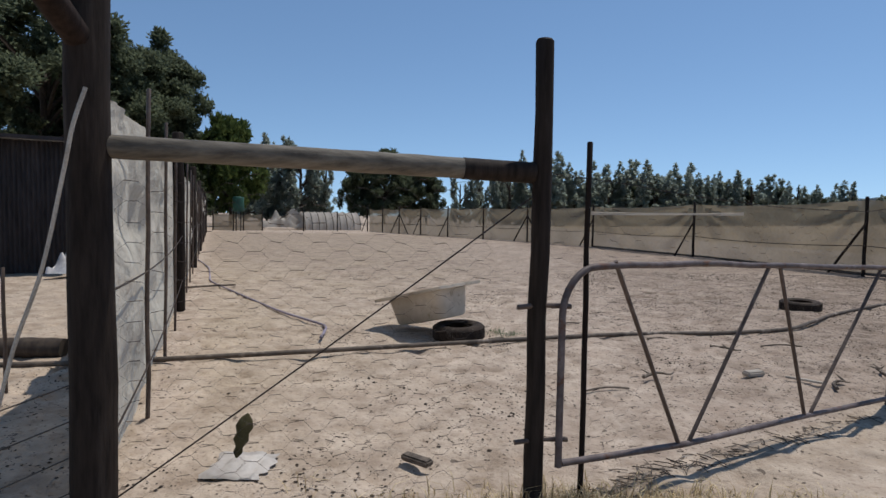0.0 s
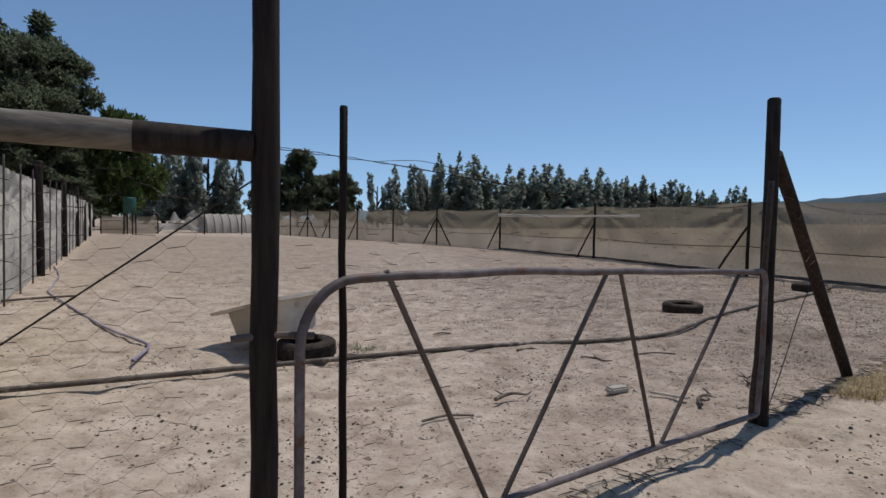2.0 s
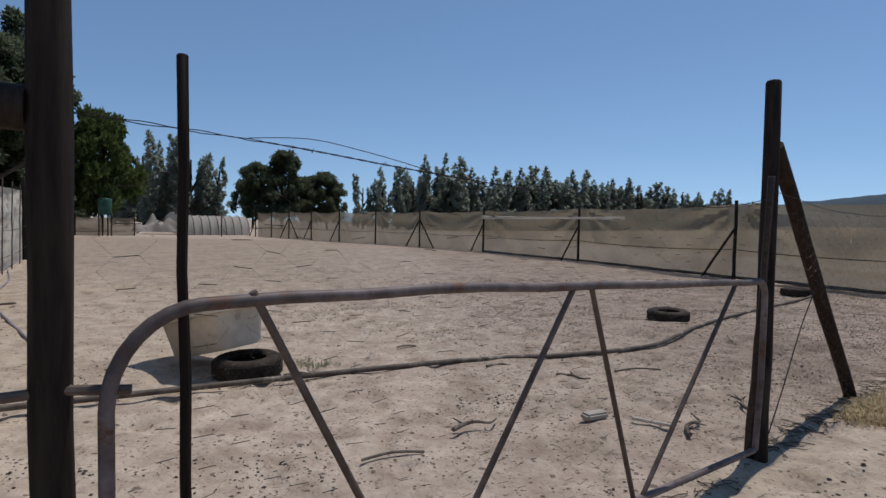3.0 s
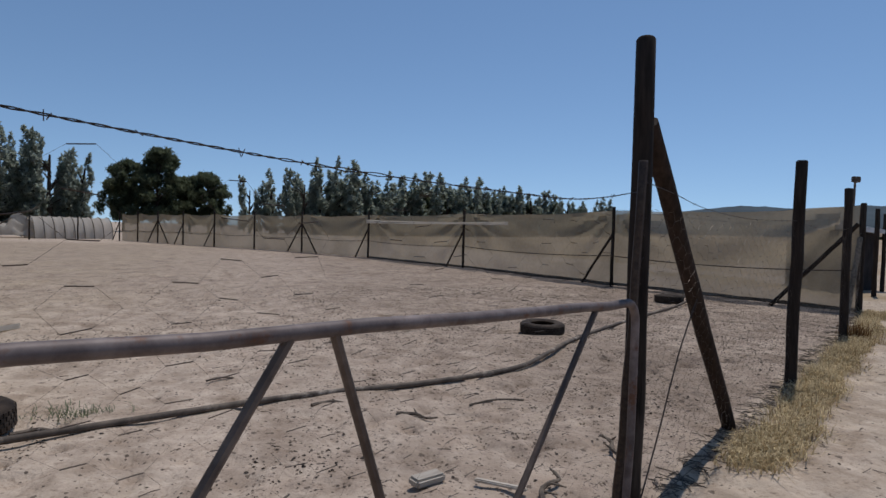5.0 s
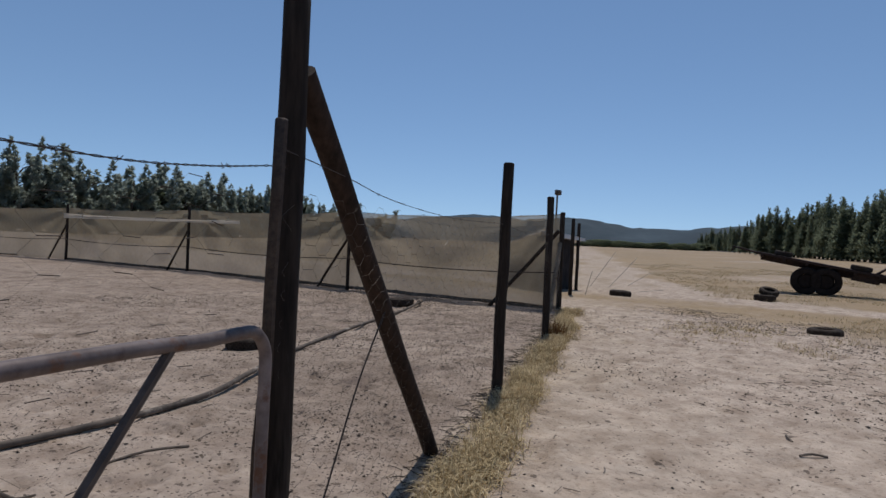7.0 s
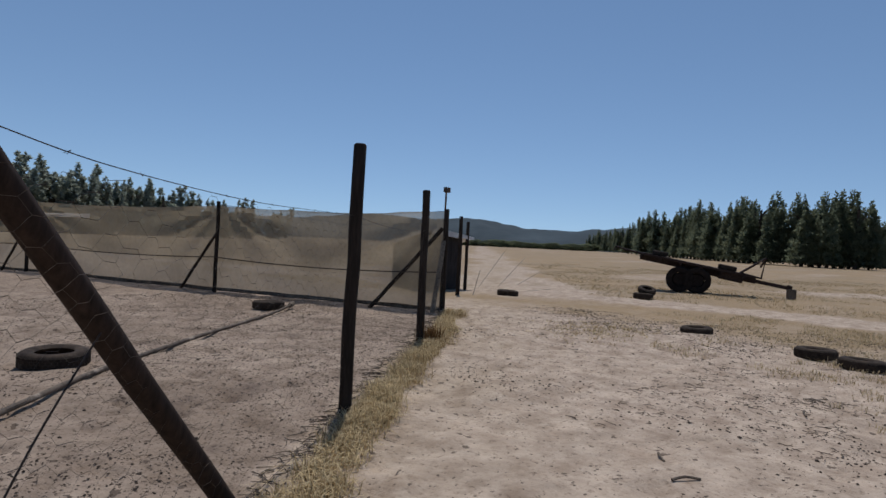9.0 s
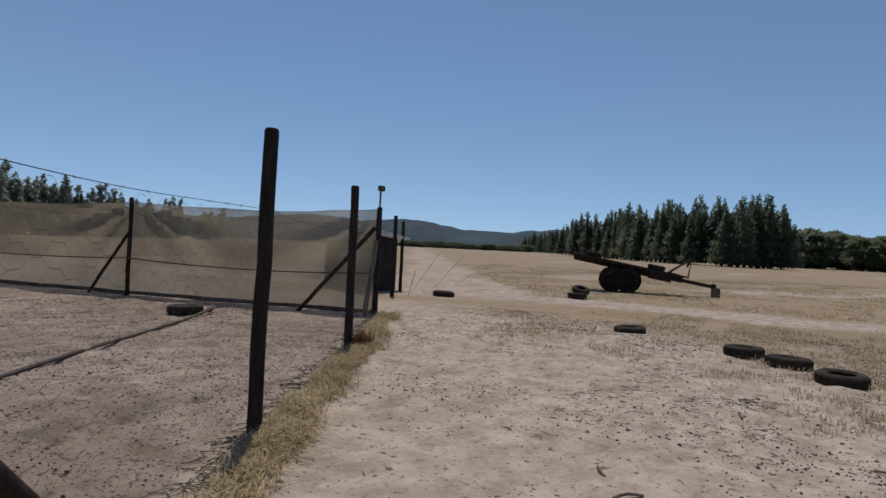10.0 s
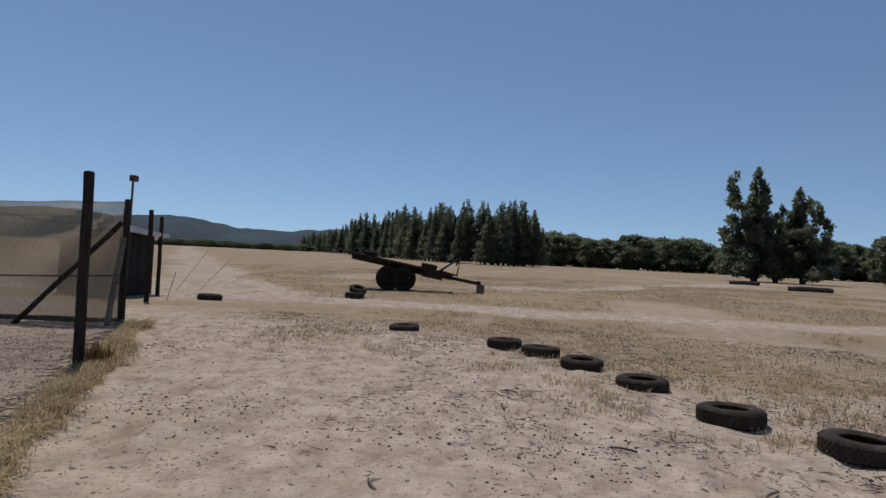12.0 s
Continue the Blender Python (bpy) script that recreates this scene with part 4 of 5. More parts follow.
# added pale strip that imitates sunlight on the sloping roof
part("fascia", Geo().add([(17.15, 15.02, 1.78), (19.4, 15.02, 1.66), (19.4, 15.02, 1.755), (17.15, 15.02, 1.99), (17.15, 15.046, 1.78), (19.4, 15.046, 1.66), (19.4, 15.046, 1.755), (17.15, 15.046, 1.99)], [(0, 1, 2, 3), (5, 4, 7, 6), (3, 2, 6, 7), (1, 0, 4, 5), (0, 3, 7, 4), (2, 1, 5, 6)]), M_ROOF, hut, "added bright strip for the sunlit roof edge", False)
hut.matrix_basis = pose(-0.08, 0.14, 0)
pl = thing("floodlight", label="small dark floodlight on a thin pole", category="lamp")
part("pole", Geo().tube([(18.08, 15.3, 0), (18.12, 15.3, 3.15)], 0.03, 8), M_STEEL, pl)
part("lamp_head", Geo().box(18.13, 15.28, 3.23, 0.26, 0.12, 0.17, None, 0.02), M_STEEL, pl)
pl.matrix_basis = pose(-0.08, 0.16, 0)
for k, (a, b) in enumerate([((20.36, 15.63, -0.02), (21.93, 15.58, 1.33)), ((21.46, 15.52, -0.02), (23.02, 15.31, 1.13)), ((23.94, 16.18, -0.02), (25.29, 15.91, 0.52)), ((20.85, 13.99, -0.01), (21.95, 13.57, 0.08)), ((17.37, 13.73, -0.02), (17.63, 13.69, 0.74))]):
    thing("pole", Geo().tube([a, b], 0.011, 6), M_PLANK, label="thin grey pole propped beside the track", category="pole", group="propped poles")

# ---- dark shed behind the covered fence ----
# its deep shade is largely the near-black colour of the sheets
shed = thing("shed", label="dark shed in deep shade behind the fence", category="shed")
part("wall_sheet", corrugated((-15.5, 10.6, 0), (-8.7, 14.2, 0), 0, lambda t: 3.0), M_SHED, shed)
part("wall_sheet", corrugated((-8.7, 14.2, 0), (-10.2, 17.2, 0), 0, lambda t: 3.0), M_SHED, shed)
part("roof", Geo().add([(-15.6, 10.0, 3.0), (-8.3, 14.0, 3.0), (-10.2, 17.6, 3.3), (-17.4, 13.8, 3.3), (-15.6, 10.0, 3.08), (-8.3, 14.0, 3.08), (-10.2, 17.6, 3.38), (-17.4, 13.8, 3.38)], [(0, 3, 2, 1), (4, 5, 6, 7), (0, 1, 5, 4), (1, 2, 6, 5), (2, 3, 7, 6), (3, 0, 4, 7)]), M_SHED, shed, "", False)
thing("stone", crumple(-8.7, 12.9, 0.1, 0.7, 0.6, 0.5, 9), M_WHITE, label="white painted stone by the dark shed", category="stone")
thing("stake", pole_geo((0, 0, -0.05), (0, 0, 1.0), 0.015, 0.013, 99, 6), M_STEEL, (-3.9, 4.9, 0), label="short dark stake behind the corner pole", category="stake")

# ---- trailer ----
trailer = thing("flatbed_trailer", label="rusty flatbed trailer tipped on its drawbar", category="trailer")
slope = math.degrees(math.atan2(0.87, 5.2))
bed = pose(0, 0, 0.98, 0, slope, 0)
part("chassis", Geo().box(-0.2, -0.45, 0.0, 4.5, 0.10, 0.24, bed).box(-0.2, 0.45, 0.0, 4.5, 0.10, 0.24, bed).box(0.4, 0, -0.05, 2.3, 0.8, 0.24, bed), M_RUST, trailer)
part("deck", Geo().box(-0.32, 0, 0.14, 4.6, 1.9, 0.1, bed, 0.01), M_RUST, trailer)
for k in range(6):
    part("cross_beam", Geo().box(-2.4 + k * 0.8, 0, 0.05, 0.08, 1.9, 0.1, bed), M_RUST, trailer)
part("tail_bar", Geo().tube([bed @ Vector((-2.5, 0.5, 0.12)), bed @ Vector((-3.68, 0.5, 0.2)), bed @ Vector((-3.70, 0.5, 0.02))], 0.045, 8), M_RUST, trailer)
part("tail_bar", Geo().tube([bed @ Vector((-2.5, -0.5, 0.12)), bed @ Vector((-2.9, -0.5, 0.16))], 0.035, 8), M_RUST, trailer)
part("tool_box", Geo().box(1.15, -0.3, -0.06, 0.9, 0.9, 0.3, bed, 0.02), M_RUST, trailer)
part("drawbar", Geo().box(2.55, 0, -0.02, 1.6, 0.16, 0.14, bed, 0.01), M_RUST, trailer)
part("hitch", Geo().box(3.3, 0, 0.0, 0.2, 0.14, 0.2, bed, 0.02), M_RUST, trailer)
part("headboard", Geo().tube([bed @ Vector((1.4, -0.8, 0.15)), bed @ Vector((2.2, -0.8, 0.95)), bed @ Vector((2.2, -0.8, 0.15)), bed @ Vector((1.45, -0.8, 0.18))], 0.05, 8), M_RUST, trailer, "bent tubular headboard frame")
part("headboard", Geo().tube([bed @ Vector((2.2, -0.8, 0.95)), bed @ Vector((2.2, 0.6, 0.6))], 0.045, 8), M_RUST, trailer)
for dx, dy in ((-0.78, -0.85), (-0.12, -0.85), (-0.78, 0.85), (-0.12, 0.85)):
    body, tread = tyre_geo(0.54, 0.28, 0.28)
    m = pose(dx, dy, 0.52, 90, 0, 0)
    for g in (body, tread):
        g.v = [tuple(m @ Vector(p)) for p in g.v]
    wheel = part("wheel", body, M_TIRE_DARK, trailer)
    part("tread", tread, M_TIRE_DARK, wheel, "", False)
    part("rim", loft([[tuple(m @ Vector(p)) for p in ring(0.27, -0.06)], [tuple(m @ Vector(p)) for p in ring(0.25, 0.06)]]), M_TIRE_DARK, wheel)
part("axle", Geo().tube([(-0.45, -0.85, 0.5), (-0.45, 0.85, 0.5)], 0.06, 8), M_RUST, trailer)
trailer.matrix_basis = pose(29.3, 10.45, 0.04, 0, 0, -76)
block = thing("concrete_block", Geo().box(0, 0, 0.2, 0.3, 0.3, 0.4, None, 0.02), M_STICK, (30.05, 7.2, 0.02), 20, label="worn block propping up the drawbar", category="block")
m = trailer.matrix_basis @ bed
for x, y, R in ((-1.7, -0.2, 0.33), (0.95, -0.5, 0.36)):
    t = add_tyre(0, 0, "old tyre lying on the trailer deck", R, 0.2)
    t.matrix_basis = m @ pose(x, y, 0.29)


# ---- trees ----
def tufts(centres, dirs, size, per, seed, thin=0.22):
    """Sprays of narrow leaves round the centres."""
    r = np.random.RandomState(seed)
    n = len(centres)
    c = np.repeat(np.asarray(centres), per, 0)
    d = np.repeat(np.asarray(dirs), per, 0) + r.normal(0, 0.65, (n * per, 3))
    d /= np.linalg.norm(d, axis=1)[:, None] + 1e-9
    s = np.cross(d, r.normal(0, 1, (n * per, 3)))
    s /= np.linalg.norm(s, axis=1)[:, None] + 1e-9
    L = size * r.uniform(0.6, 1.35, (n * per, 1))
    a, b, tip = c - s * L * thin, c + s * L * thin, c + d * L
    mid = c + d * L * 0.55 + s * L * thin * 1.1
    v = np.stack([a, b, mid, tip], 1).reshape(-1, 3)
    g = Geo()
    g.v = v.tolist()
    g.f = [(4 * i, 4 * i + 1, 4 * i + 2, 4 * i + 3) for i in range(n * per)]
    return g


def blob_points(blobs, count, seed, shell=0.55):
    r = np.random.RandomState(seed)
    w = np.array([b[3] * b[4] for b in blobs], float)
    pick = r.choice(len(blobs), count, p=w / w.sum())
    u = r.normal(0, 1, (count, 3))
    u /= np.linalg.norm(u, axis=1)[:, None]
    rad = (shell + (1 - shell) * r.rand(count, 1)) * r.uniform(0.85, 1.15, (count, 1))
    B = np.array(blobs, float)[pick]
    p = B[:, :3] + u * rad * np.stack([B[:, 3], B[:, 3], B[:, 4]], 1)
    return p, u


def limbs_geo(h, r0, blobs, seed):
    g, r = Geo(), random.Random(seed)
    g.tube(bend([(0, 0, -0.3), (r.uniform(-.2, .2), r.uniform(-.2, .2), h * 0.35), (r.uniform(-.4, .4), r.uniform(-.4, .4), h * 0.75)], 4), [r0 * (1 - 0.08 * i) for i in range(9)], 8)
    for b in blobs[::2]:
        z = min(h * 0.7, max(h * 0.12, b[2] - b[4] * 1.2))
        g.tube(bend([(0, 0, z * 0.85), (b[0] * 0.4, b[1] * 0.4, z + (b[2] - z) * 0.3), (b[0] * 0.9, b[1] * 0.9, b[2])], 3), [r0 * 0.4 * (1 - 0.11 * i) for i in range(7)], 5)
    return g


def make_tree(kind, h, seed, material, label, count, size, per=3, bark=None):
    r = random.Random(seed)
    blobs = []
    if kind == "pine":
        for k in range(64):
            z = h * (0.26 + 0.70 * (k + r.random()) / 64)
            spread = h * 0.36 * math.sin(math.pi * min(1, (z / h - 0.18) / 0.95)) ** 0.7
            a, q = r.uniform(0, 6.28), spread * math.sqrt(r.random())
            blobs.append((q * math.cos(a), q * math.sin(a), z, h * r.uniform(0.05, 0.115), h * r.uniform(0.035, 0.07)))
    elif kind == "conifer":
        for lead in range(5):
            ox, oy, lh = r.uniform(-0.22, 0.22) * h, r.uniform(-0.22, 0.22) * h, h * r.uniform(0.7, 1.0)
            for k in range(20):
                t = (k + 0.5) / 20
                wdt = (h * 0.13 * (1 - t) ** 0.7 + h * 0.008) * r.uniform(0.45, 1.3)
                blobs.append((ox * (1 - 0.3 * t) + r.uniform(-.3, .3) * wdt, oy + r.uniform(-.3, .3) * wdt, lh * (0.08 + 0.9 * t), wdt, h * 0.05))
    elif kind == "ragged":
        for lead in range(6):
            ox, oy, lh = r.uniform(-0.2, 0.2) * h, r.uniform(-0.2, 0.2) * h, h * r.uniform(0.62, 1.0)
            for k in range(18):
                t = (k + 0.5) / 18
                reach, a = h * (0.21 * (1 - t) ** 0.75 + 0.008) * r.random() ** 0.6, r.uniform(0, 6.28)
                blobs.append((ox * (0.4 + 0.6 * t) + reach * math.cos(a), oy * (0.4 + 0.6 * t) + reach * math.sin(a), lh * (0.09 + 0.9 * t), h * (0.05 * (1 - t) + 0.016), h * 0.045))
    elif kind == "gum":
        for lead in range(6):
            ox, oy, lh = r.uniform(-0.2, 0.2) * h, r.uniform(-0.2, 0.2) * h, h * (1.0, 0.93, 0.86, 0.8, 0.72, 0.6)[lead] * r.uniform(0.95, 1.05)
            for k in range(24):
                t = (k + r.random()) / 24
                reach, a = h * (0.09 * (1 - t) ** 0.6 + 0.008) * r.random() ** 0.5, r.uniform(0, 6.28)
                blobs.append((ox * (0.7 + 0.4 * t) + reach * math.cos(a), oy * (0.7 + 0.4 * t) + reach * math.sin(a), lh * (0.08 + 0.9 * t), h * (0.02 * (1 - t) + 0.01), h * 0.04))
    else:
        for k in range(60):
            z = h * ((0.05 if kind == "low" else 0.2) + (0.85 if kind == "low" else 0.72) * r.random())
            q, a = h * 0.42 * math.sqrt(r.random()) * math.sin(math.pi * min(1, z / h * 0.9 + 0.08)), r.uniform(0, 6.28)
            blobs.append((q * math.cos(a), q * math.sin(a), z, h * r.uniform(0.06, 0.13), h * r.uniform(0.05, 0.10)))
    p, u = blob_points(blobs, count, seed, 0.3)
    d = u + np.array([0, 0, 0.9 if kind in ("conifer", "gum", "ragged") else 0.35])
    tr = thing("tree", label=label, category="tree")
    part("trunk", limbs_geo(h, h * 0.02 + 0.05, blobs if kind in ("pine", "round") else blobs[::4], seed), bark or M_BARK, tr)
    crown = part("crown", tufts(p, d, size, per, seed + 1), material, tr, smooth=False)
    return tr


def polar(az, d, x0=1.0, y0=2.0):
    return x0 + d * math.cos(radians(az)), y0 + d * math.sin(radians(az))


def land(x, y):
    return float(height(np.array([x]), np.array([y]))[0])


def put(tr, az, d, scale=1.0, turn=0.0, squash=1.0, first=False, at=None, label=""):
    x, y = at or polar(az, d)
    m = pose(x, y, land(x, y) - 0.05, 0, 0, turn) @ Matrix.Diagonal((scale * squash, scale * squash, scale, 1))
    if first:
        tr.matrix_basis = m
        ob = tr
    else:
        ob = tr.copy()
        scene.collection.objects.link(ob)
        for c in tr.children:
            k = c.copy()
            scene.collection.objects.link(k)
            k.parent = ob
        ob.matrix_basis = m
    if label:
        tagged(ob, label)
    return ob


tr_rng = random.Random(21)
pine = make_tree("pine", 19.0, 5, M_PINE, "tall dark spreading pine behind the side fence", 36000, 0.32, 3)
put(pine, 121.6, 64, 1.0, 40, 1.0, True)
put(pine, 127.5, 52, 0.86, 170, 1.1)
put(pine, 136.5, 45, 0.8, 260, 1.1)
put(pine, 124.0, 74, 0.95, 300, 1.1)
put(pine, 117.6, 72, 0.66, 80, 1.0)
put(pine, 122.5, 57, 0.8, 215, 1.1)
bush = make_tree("round", 11.5, 8, M_BUSH, "light green leafy tree by the back corner", 5000, 0.55, 3)
put(bush, 112.9, 66, 1.06, 0, 0.66, True)
clump = make_tree("round", 12.0, 9, M_PINE, "dense dark rounded pine behind the pen", 15000, 0.34, 3)
put(clump, 98.0, 96, 1.04, 0, 0.86, True)
put(clump, 115.2, 78, 0.66, 20, 1.2, label="low dark bushes under the pines")
put(clump, 118.0, 62, 0.6, 90, 1.3, label="low dark bushes under the pines")
put(clump, 122.5, 58, 0.5, 150, 1.5, label="low dark bushes under the pines")
put(clump, 109.0, 118, 0.36, 50, 2.2, label="low dark scrub under far trees")
put(clump, 105.0, 118, 0.34, 10, 2.2, label="low dark scrub under far trees")
put(clump, 100.6, 99, 0.9, 100, 0.75)
put(clump, 93.8, 98, 0.8, 200, 0.85)
put(clump, 95.4, 102, 0.76, 70, 0.8)
gums = [make_tree("gum", 12.0, 30 + k, M_GUM, "slender grey-green tree in a far windbreak", 4200, 0.34, 3) for k in range(3)]
k = 0
for az, d, sc in [(111.0, 112, 0.95), (109.6, 110, 1.0), (108.2, 112, 0.92), (107.0, 110, 1.03), (105.8, 111, 0.98), (104.6, 112, 0.86), (103.6, 113, 0.8), (90.3, 112, 0.72), (88.4, 112, 0.82), (87.0, 112, 0.86), (85.4, 112, 0.92), (84.0, 113, 1.05), (82.4, 115, 0.92), (81.0, 118, 0.98), (79.4, 120, 0.95), (77.8, 124, 0.9), (76.0, 128, 1.02), (74.6, 131, 0.95), (73.0, 134, 0.98), (71.6, 138, 1.05), (70.0, 142, 1.0), (68.6, 146, 0.95), (67.4, 150, 1.02), (66.2, 155, 0.95), (65.0, 160, 0.95), (63.8, 165, 0.98), (62.6, 170, 0.92), (61.4, 176, 0.9), (60.2, 182, 0.88), (58.6, 190, 0.8), (56.5, 200, 0.95), (54.0, 230, 0.8)]:
    put(gums[k % 3], az, d, sc * (1.3 if az > 100 else 1.18) * tr_rng.uniform(0.92, 1.08), tr_rng.uniform(0, 360), tr_rng.uniform(0.85, 1.1) * (1.45 if az < 84 else 1.05), k < 3)
    if az < 84.5:
        put(gums[(k + 1) % 3], az + 0.7, d + 5, sc * tr_rng.uniform(0.8, 1.05), tr_rng.uniform(0, 360), 1.6)
        put(gums[(k + 2) % 3], az + 0.35, d + 9, sc * tr_rng.uniform(0.8, 1.0), tr_rng.uniform(0, 360), 1.7)
    if az < 77 and k % 2:
        put(clump, az + 0.2, d + 3, sc * tr_rng.uniform(0.8, 1.0), tr_rng.uniform(0, 360), 0.95, label="dark rounded tree in a far windbreak")
    k += 1
dark = [make_tree("conifer", 16.0, 60 + k, M_DARKTREE, "dark upright conifer in a long row", 5200, 0.44, 3) for k in range(3)]
k = 0
row_az = [2.1, 3.0, 3.4, 4.4, 5.4, 6.1, 6.7, 9.4, 10.0, 10.6, 11.4, 12.2, 13.0, 13.7, 14.4, 15.0, 15.6, 16.2, 16.8, 2.8, 3.9, 4.9, 5.9, 10.2, 11.0, 11.8, 12.6, 13.3, 14.0, 14.7, 15.3, 15.9, 16.5, 17.1, 17.6, 18.1, 18.6, 19.1, 19.6, 20.0, 20.4, 20.8, 21.2, 21.6, 22.0, 22.4, 22.8, 23.2, 23.6, 24.0, 24.4]
for az in row_az:
    d = 150 + tr_rng.uniform(-6, 6) if az < 9 else 150 + 90 * ((az - 9) / 10) ** 1.2 if az < 19 else 240 + 300 * (az - 19) / 5.4
    sc = (0.7 if az < 2.5 else 1.0 if az < 8 else 1.03) * tr_rng.uniform(0.9, 1.1)
    put(dark[k % 3], 0, 0, sc, tr_rng.uniform(0, 360), tr_rng.uniform(0.85, 1.2), k < 3, polar(az, d, 3.95, 3.98))
    k += 1
orch = [make_tree("low", 9.5, 80 + k, M_HEDGE, "broad green tree in a far orchard row", 3600, 0.5, 3) for k in range(2)]
for i in range(34):
    az = 7.0 - i * 1.25
    put(orch[i % 2], az, 225 + 12 * math.sin(i * 2.1), tr_rng.uniform(0.9, 1.35), tr_rng.uniform(0, 360), 1.5, i < 2)
lone = make_tree("ragged", 17.5, 71, M_DARKTREE, "tall ragged dark green tree in the field", 12000, 0.36, 3)
put(lone, 0, 0, 1.22, 10, 1.1, True, polar(-17.3, 105, 3.95, 3.98))
put(lone, 0, 0, 0.86, 130, 1.2, False, polar(-18.9, 108, 3.95, 3.98))
put(lone, 0, 0, 1.02, 250, 1.15, False, polar(-20.9, 106, 3.95, 3.98))
for i in range(25):
    put(orch[i % 2], 24.0 + i * 0.62, 430 + 20 * math.sin(i * 1.7), tr_rng.uniform(0.35, 0.6), tr_rng.uniform(0, 360), 2.6, label="low dark shrub at the far field edge")
put(orch[0], -25.6, 150, 1.1, 60, 1.0)
put(orch[1], -28.5, 140, 1.1, 160, 1.0)
for az, d, L in ((-14.6, 80, 3.2), (-18.9, 66, 3.6)):
    x, y = polar(az, d)
    thing("log", Geo().tube(bend([(-L / 2, 0, 0.2), (0, 0.2, 0.26), (L / 2, 0, 0.18)]), 0.24, 10, True, 0.1, random.Random(int(d))), M_BARK, (x, y, land(x, y)), 80, label="dark fallen log in the dry field", category="log")


# ---- hills ----
def hill(az0, az1, d, peak, seed, name, label):
    v, f = [], []
    n, rows = 90, 8
    for i in range(n + 1):
        t = i / n
        az = az0 + (az1 - az0) * t
        hgt = peak(az) * (1 + 0.06 * noise.noise((az * 0.8, seed, 0)) + 0.03 * noise.noise((az * 4, seed, 5)))
        for j in range(rows + 1):
            s = j / rows
            dd = d * (0.8 + 0.35 * s)
            x, y = polar(az, dd)
            v.append((x, y, hgt * math.sin(math.pi * min(1, s * 0.62)) ** 0.9 + 3 + 4 * noise.noise((az * 3, s * 9, seed))))
    for i in range(n):
        for j in range(rows):
            k = i * (rows + 1) + j
            f.append((k, k + rows + 1, k + rows + 2, k + 1))
    return thing(name, Geo().add(v, f), M_HILL, label=label, category="hill", kind="structure")


tan = lambda deg: math.tan(radians(deg))
hill(8, 62, 1500, lambda az: 1500 * (tan(2.1) + tan(0.95) * math.exp(-((az - 35.5) / 4.0) ** 2) + tan(0.9) * math.exp(-((az - 45.0) / 5.0) ** 2) + tan(0.7) * math.exp(-((az - 19.0) / 6.0) ** 2)), 2, "backdrop", "low bushy hills with blue haze in their colour")

# ---- grass, droppings and crumbs ----
def blades(points, per, tall, seed, lean=0.6, wide=0.006):
    r = np.random.RandomState(seed)
    p = np.repeat(np.asarray(points), per, 0)
    n = len(p)
    p = p + np.stack([r.normal(0, 0.045, n), r.normal(0, 0.045, n), np.zeros(n)], 1)
    a = r.uniform(0, 2 * math.pi, n)
    d = np.stack([np.cos(a), np.sin(a), np.zeros(n)], 1)
    s = np.stack([-np.sin(a), np.cos(a), np.zeros(n)], 1) * wide
    hgt = tall * r.uniform(0.4, 1.3, (n, 1))
    k = lean * r.uniform(0.1, 1.4, (n, 1))
    up = np.array([0, 0, 1.0])
    mid = p + up * hgt * 0.6 + d * hgt * k * 0.35
    tip = p + up * hgt * (1 - 0.3 * k) + d * hgt * k
    v = np.stack([p - s, p + s, mid + s * 0.8, mid - s * 0.8, tip], 1).reshape(-1, 3)
    g = Geo()
    g.v = v.tolist()
    g.f = [x for i in range(n) for x in ((5 * i, 5 * i + 1, 5 * i + 2, 5 * i + 3), (5 * i + 3, 5 * i + 2, 5 * i + 4))]
    return g


def on_ground(x, y):
    return np.stack([x, y, height(x, y) - 0.01], 1)


gr = np.random.RandomState(4)
along_f = gr.uniform(0, 1, 2400)
seg = np.array([(4.2, 5.85), (6.46, 7.24), (9.57, 9.11), (13.1, 11.5)])
t = along_f * 3
i = np.minimum(t.astype(int), 2)
base = seg[i] + (seg[i + 1] - seg[i]) * (t - i)[:, None]
off = 0.11 + 0.30 * gr.rand(2400) ** 1.4 * (0.35 + 1.1 * value_noise(base[:, 0], base[:, 1], 0.7, 63))
vx, vy = base[:, 0] + off * 0.52, base[:, 1] - off * 0.85
clumpy = value_noise(vx, vy, 0.35, 65) + 0.5 * gr.rand(2400) > 0.55
vx, vy = vx[clumpy], vy[clumpy]
thing("dry_grass", blades(on_ground(vx, vy), 8, 0.12, 1, 1.4, 0.004), M_STRAW, label="bleached dry grass along the fence foot", category="grass", kind="stuff", smooth=False)
lx = gr.uniform(0, 1, 1000)
lip = np.array((3.3, 5.3)) + (np.array((13.0, 11.4)) - np.array((3.3, 5.3))) * lx[:, None]
lo = gr.normal(0.0, 0.07, 1000) + 0.12 * (value_noise(lip[:, 0], lip[:, 1], 1.1, 64) - 0.5)
lip_x, lip_y = lip[:, 0] + lo * 0.52, lip[:, 1] - lo * 0.85
fx, fy = gr.normal(0.45, 0.5, 420), gr.normal(3.28, 0.13, 420)
thing("dry_grass", blades(on_ground(fx, fy), 7, 0.11, 2, 1.3, 0.003), M_STRAW, label="sparse dry grass at the gate post", category="grass", kind="stuff", smooth=False)
fx, fy = gr.uniform(9, 60, 60000), gr.uniform(-22, 34, 60000)
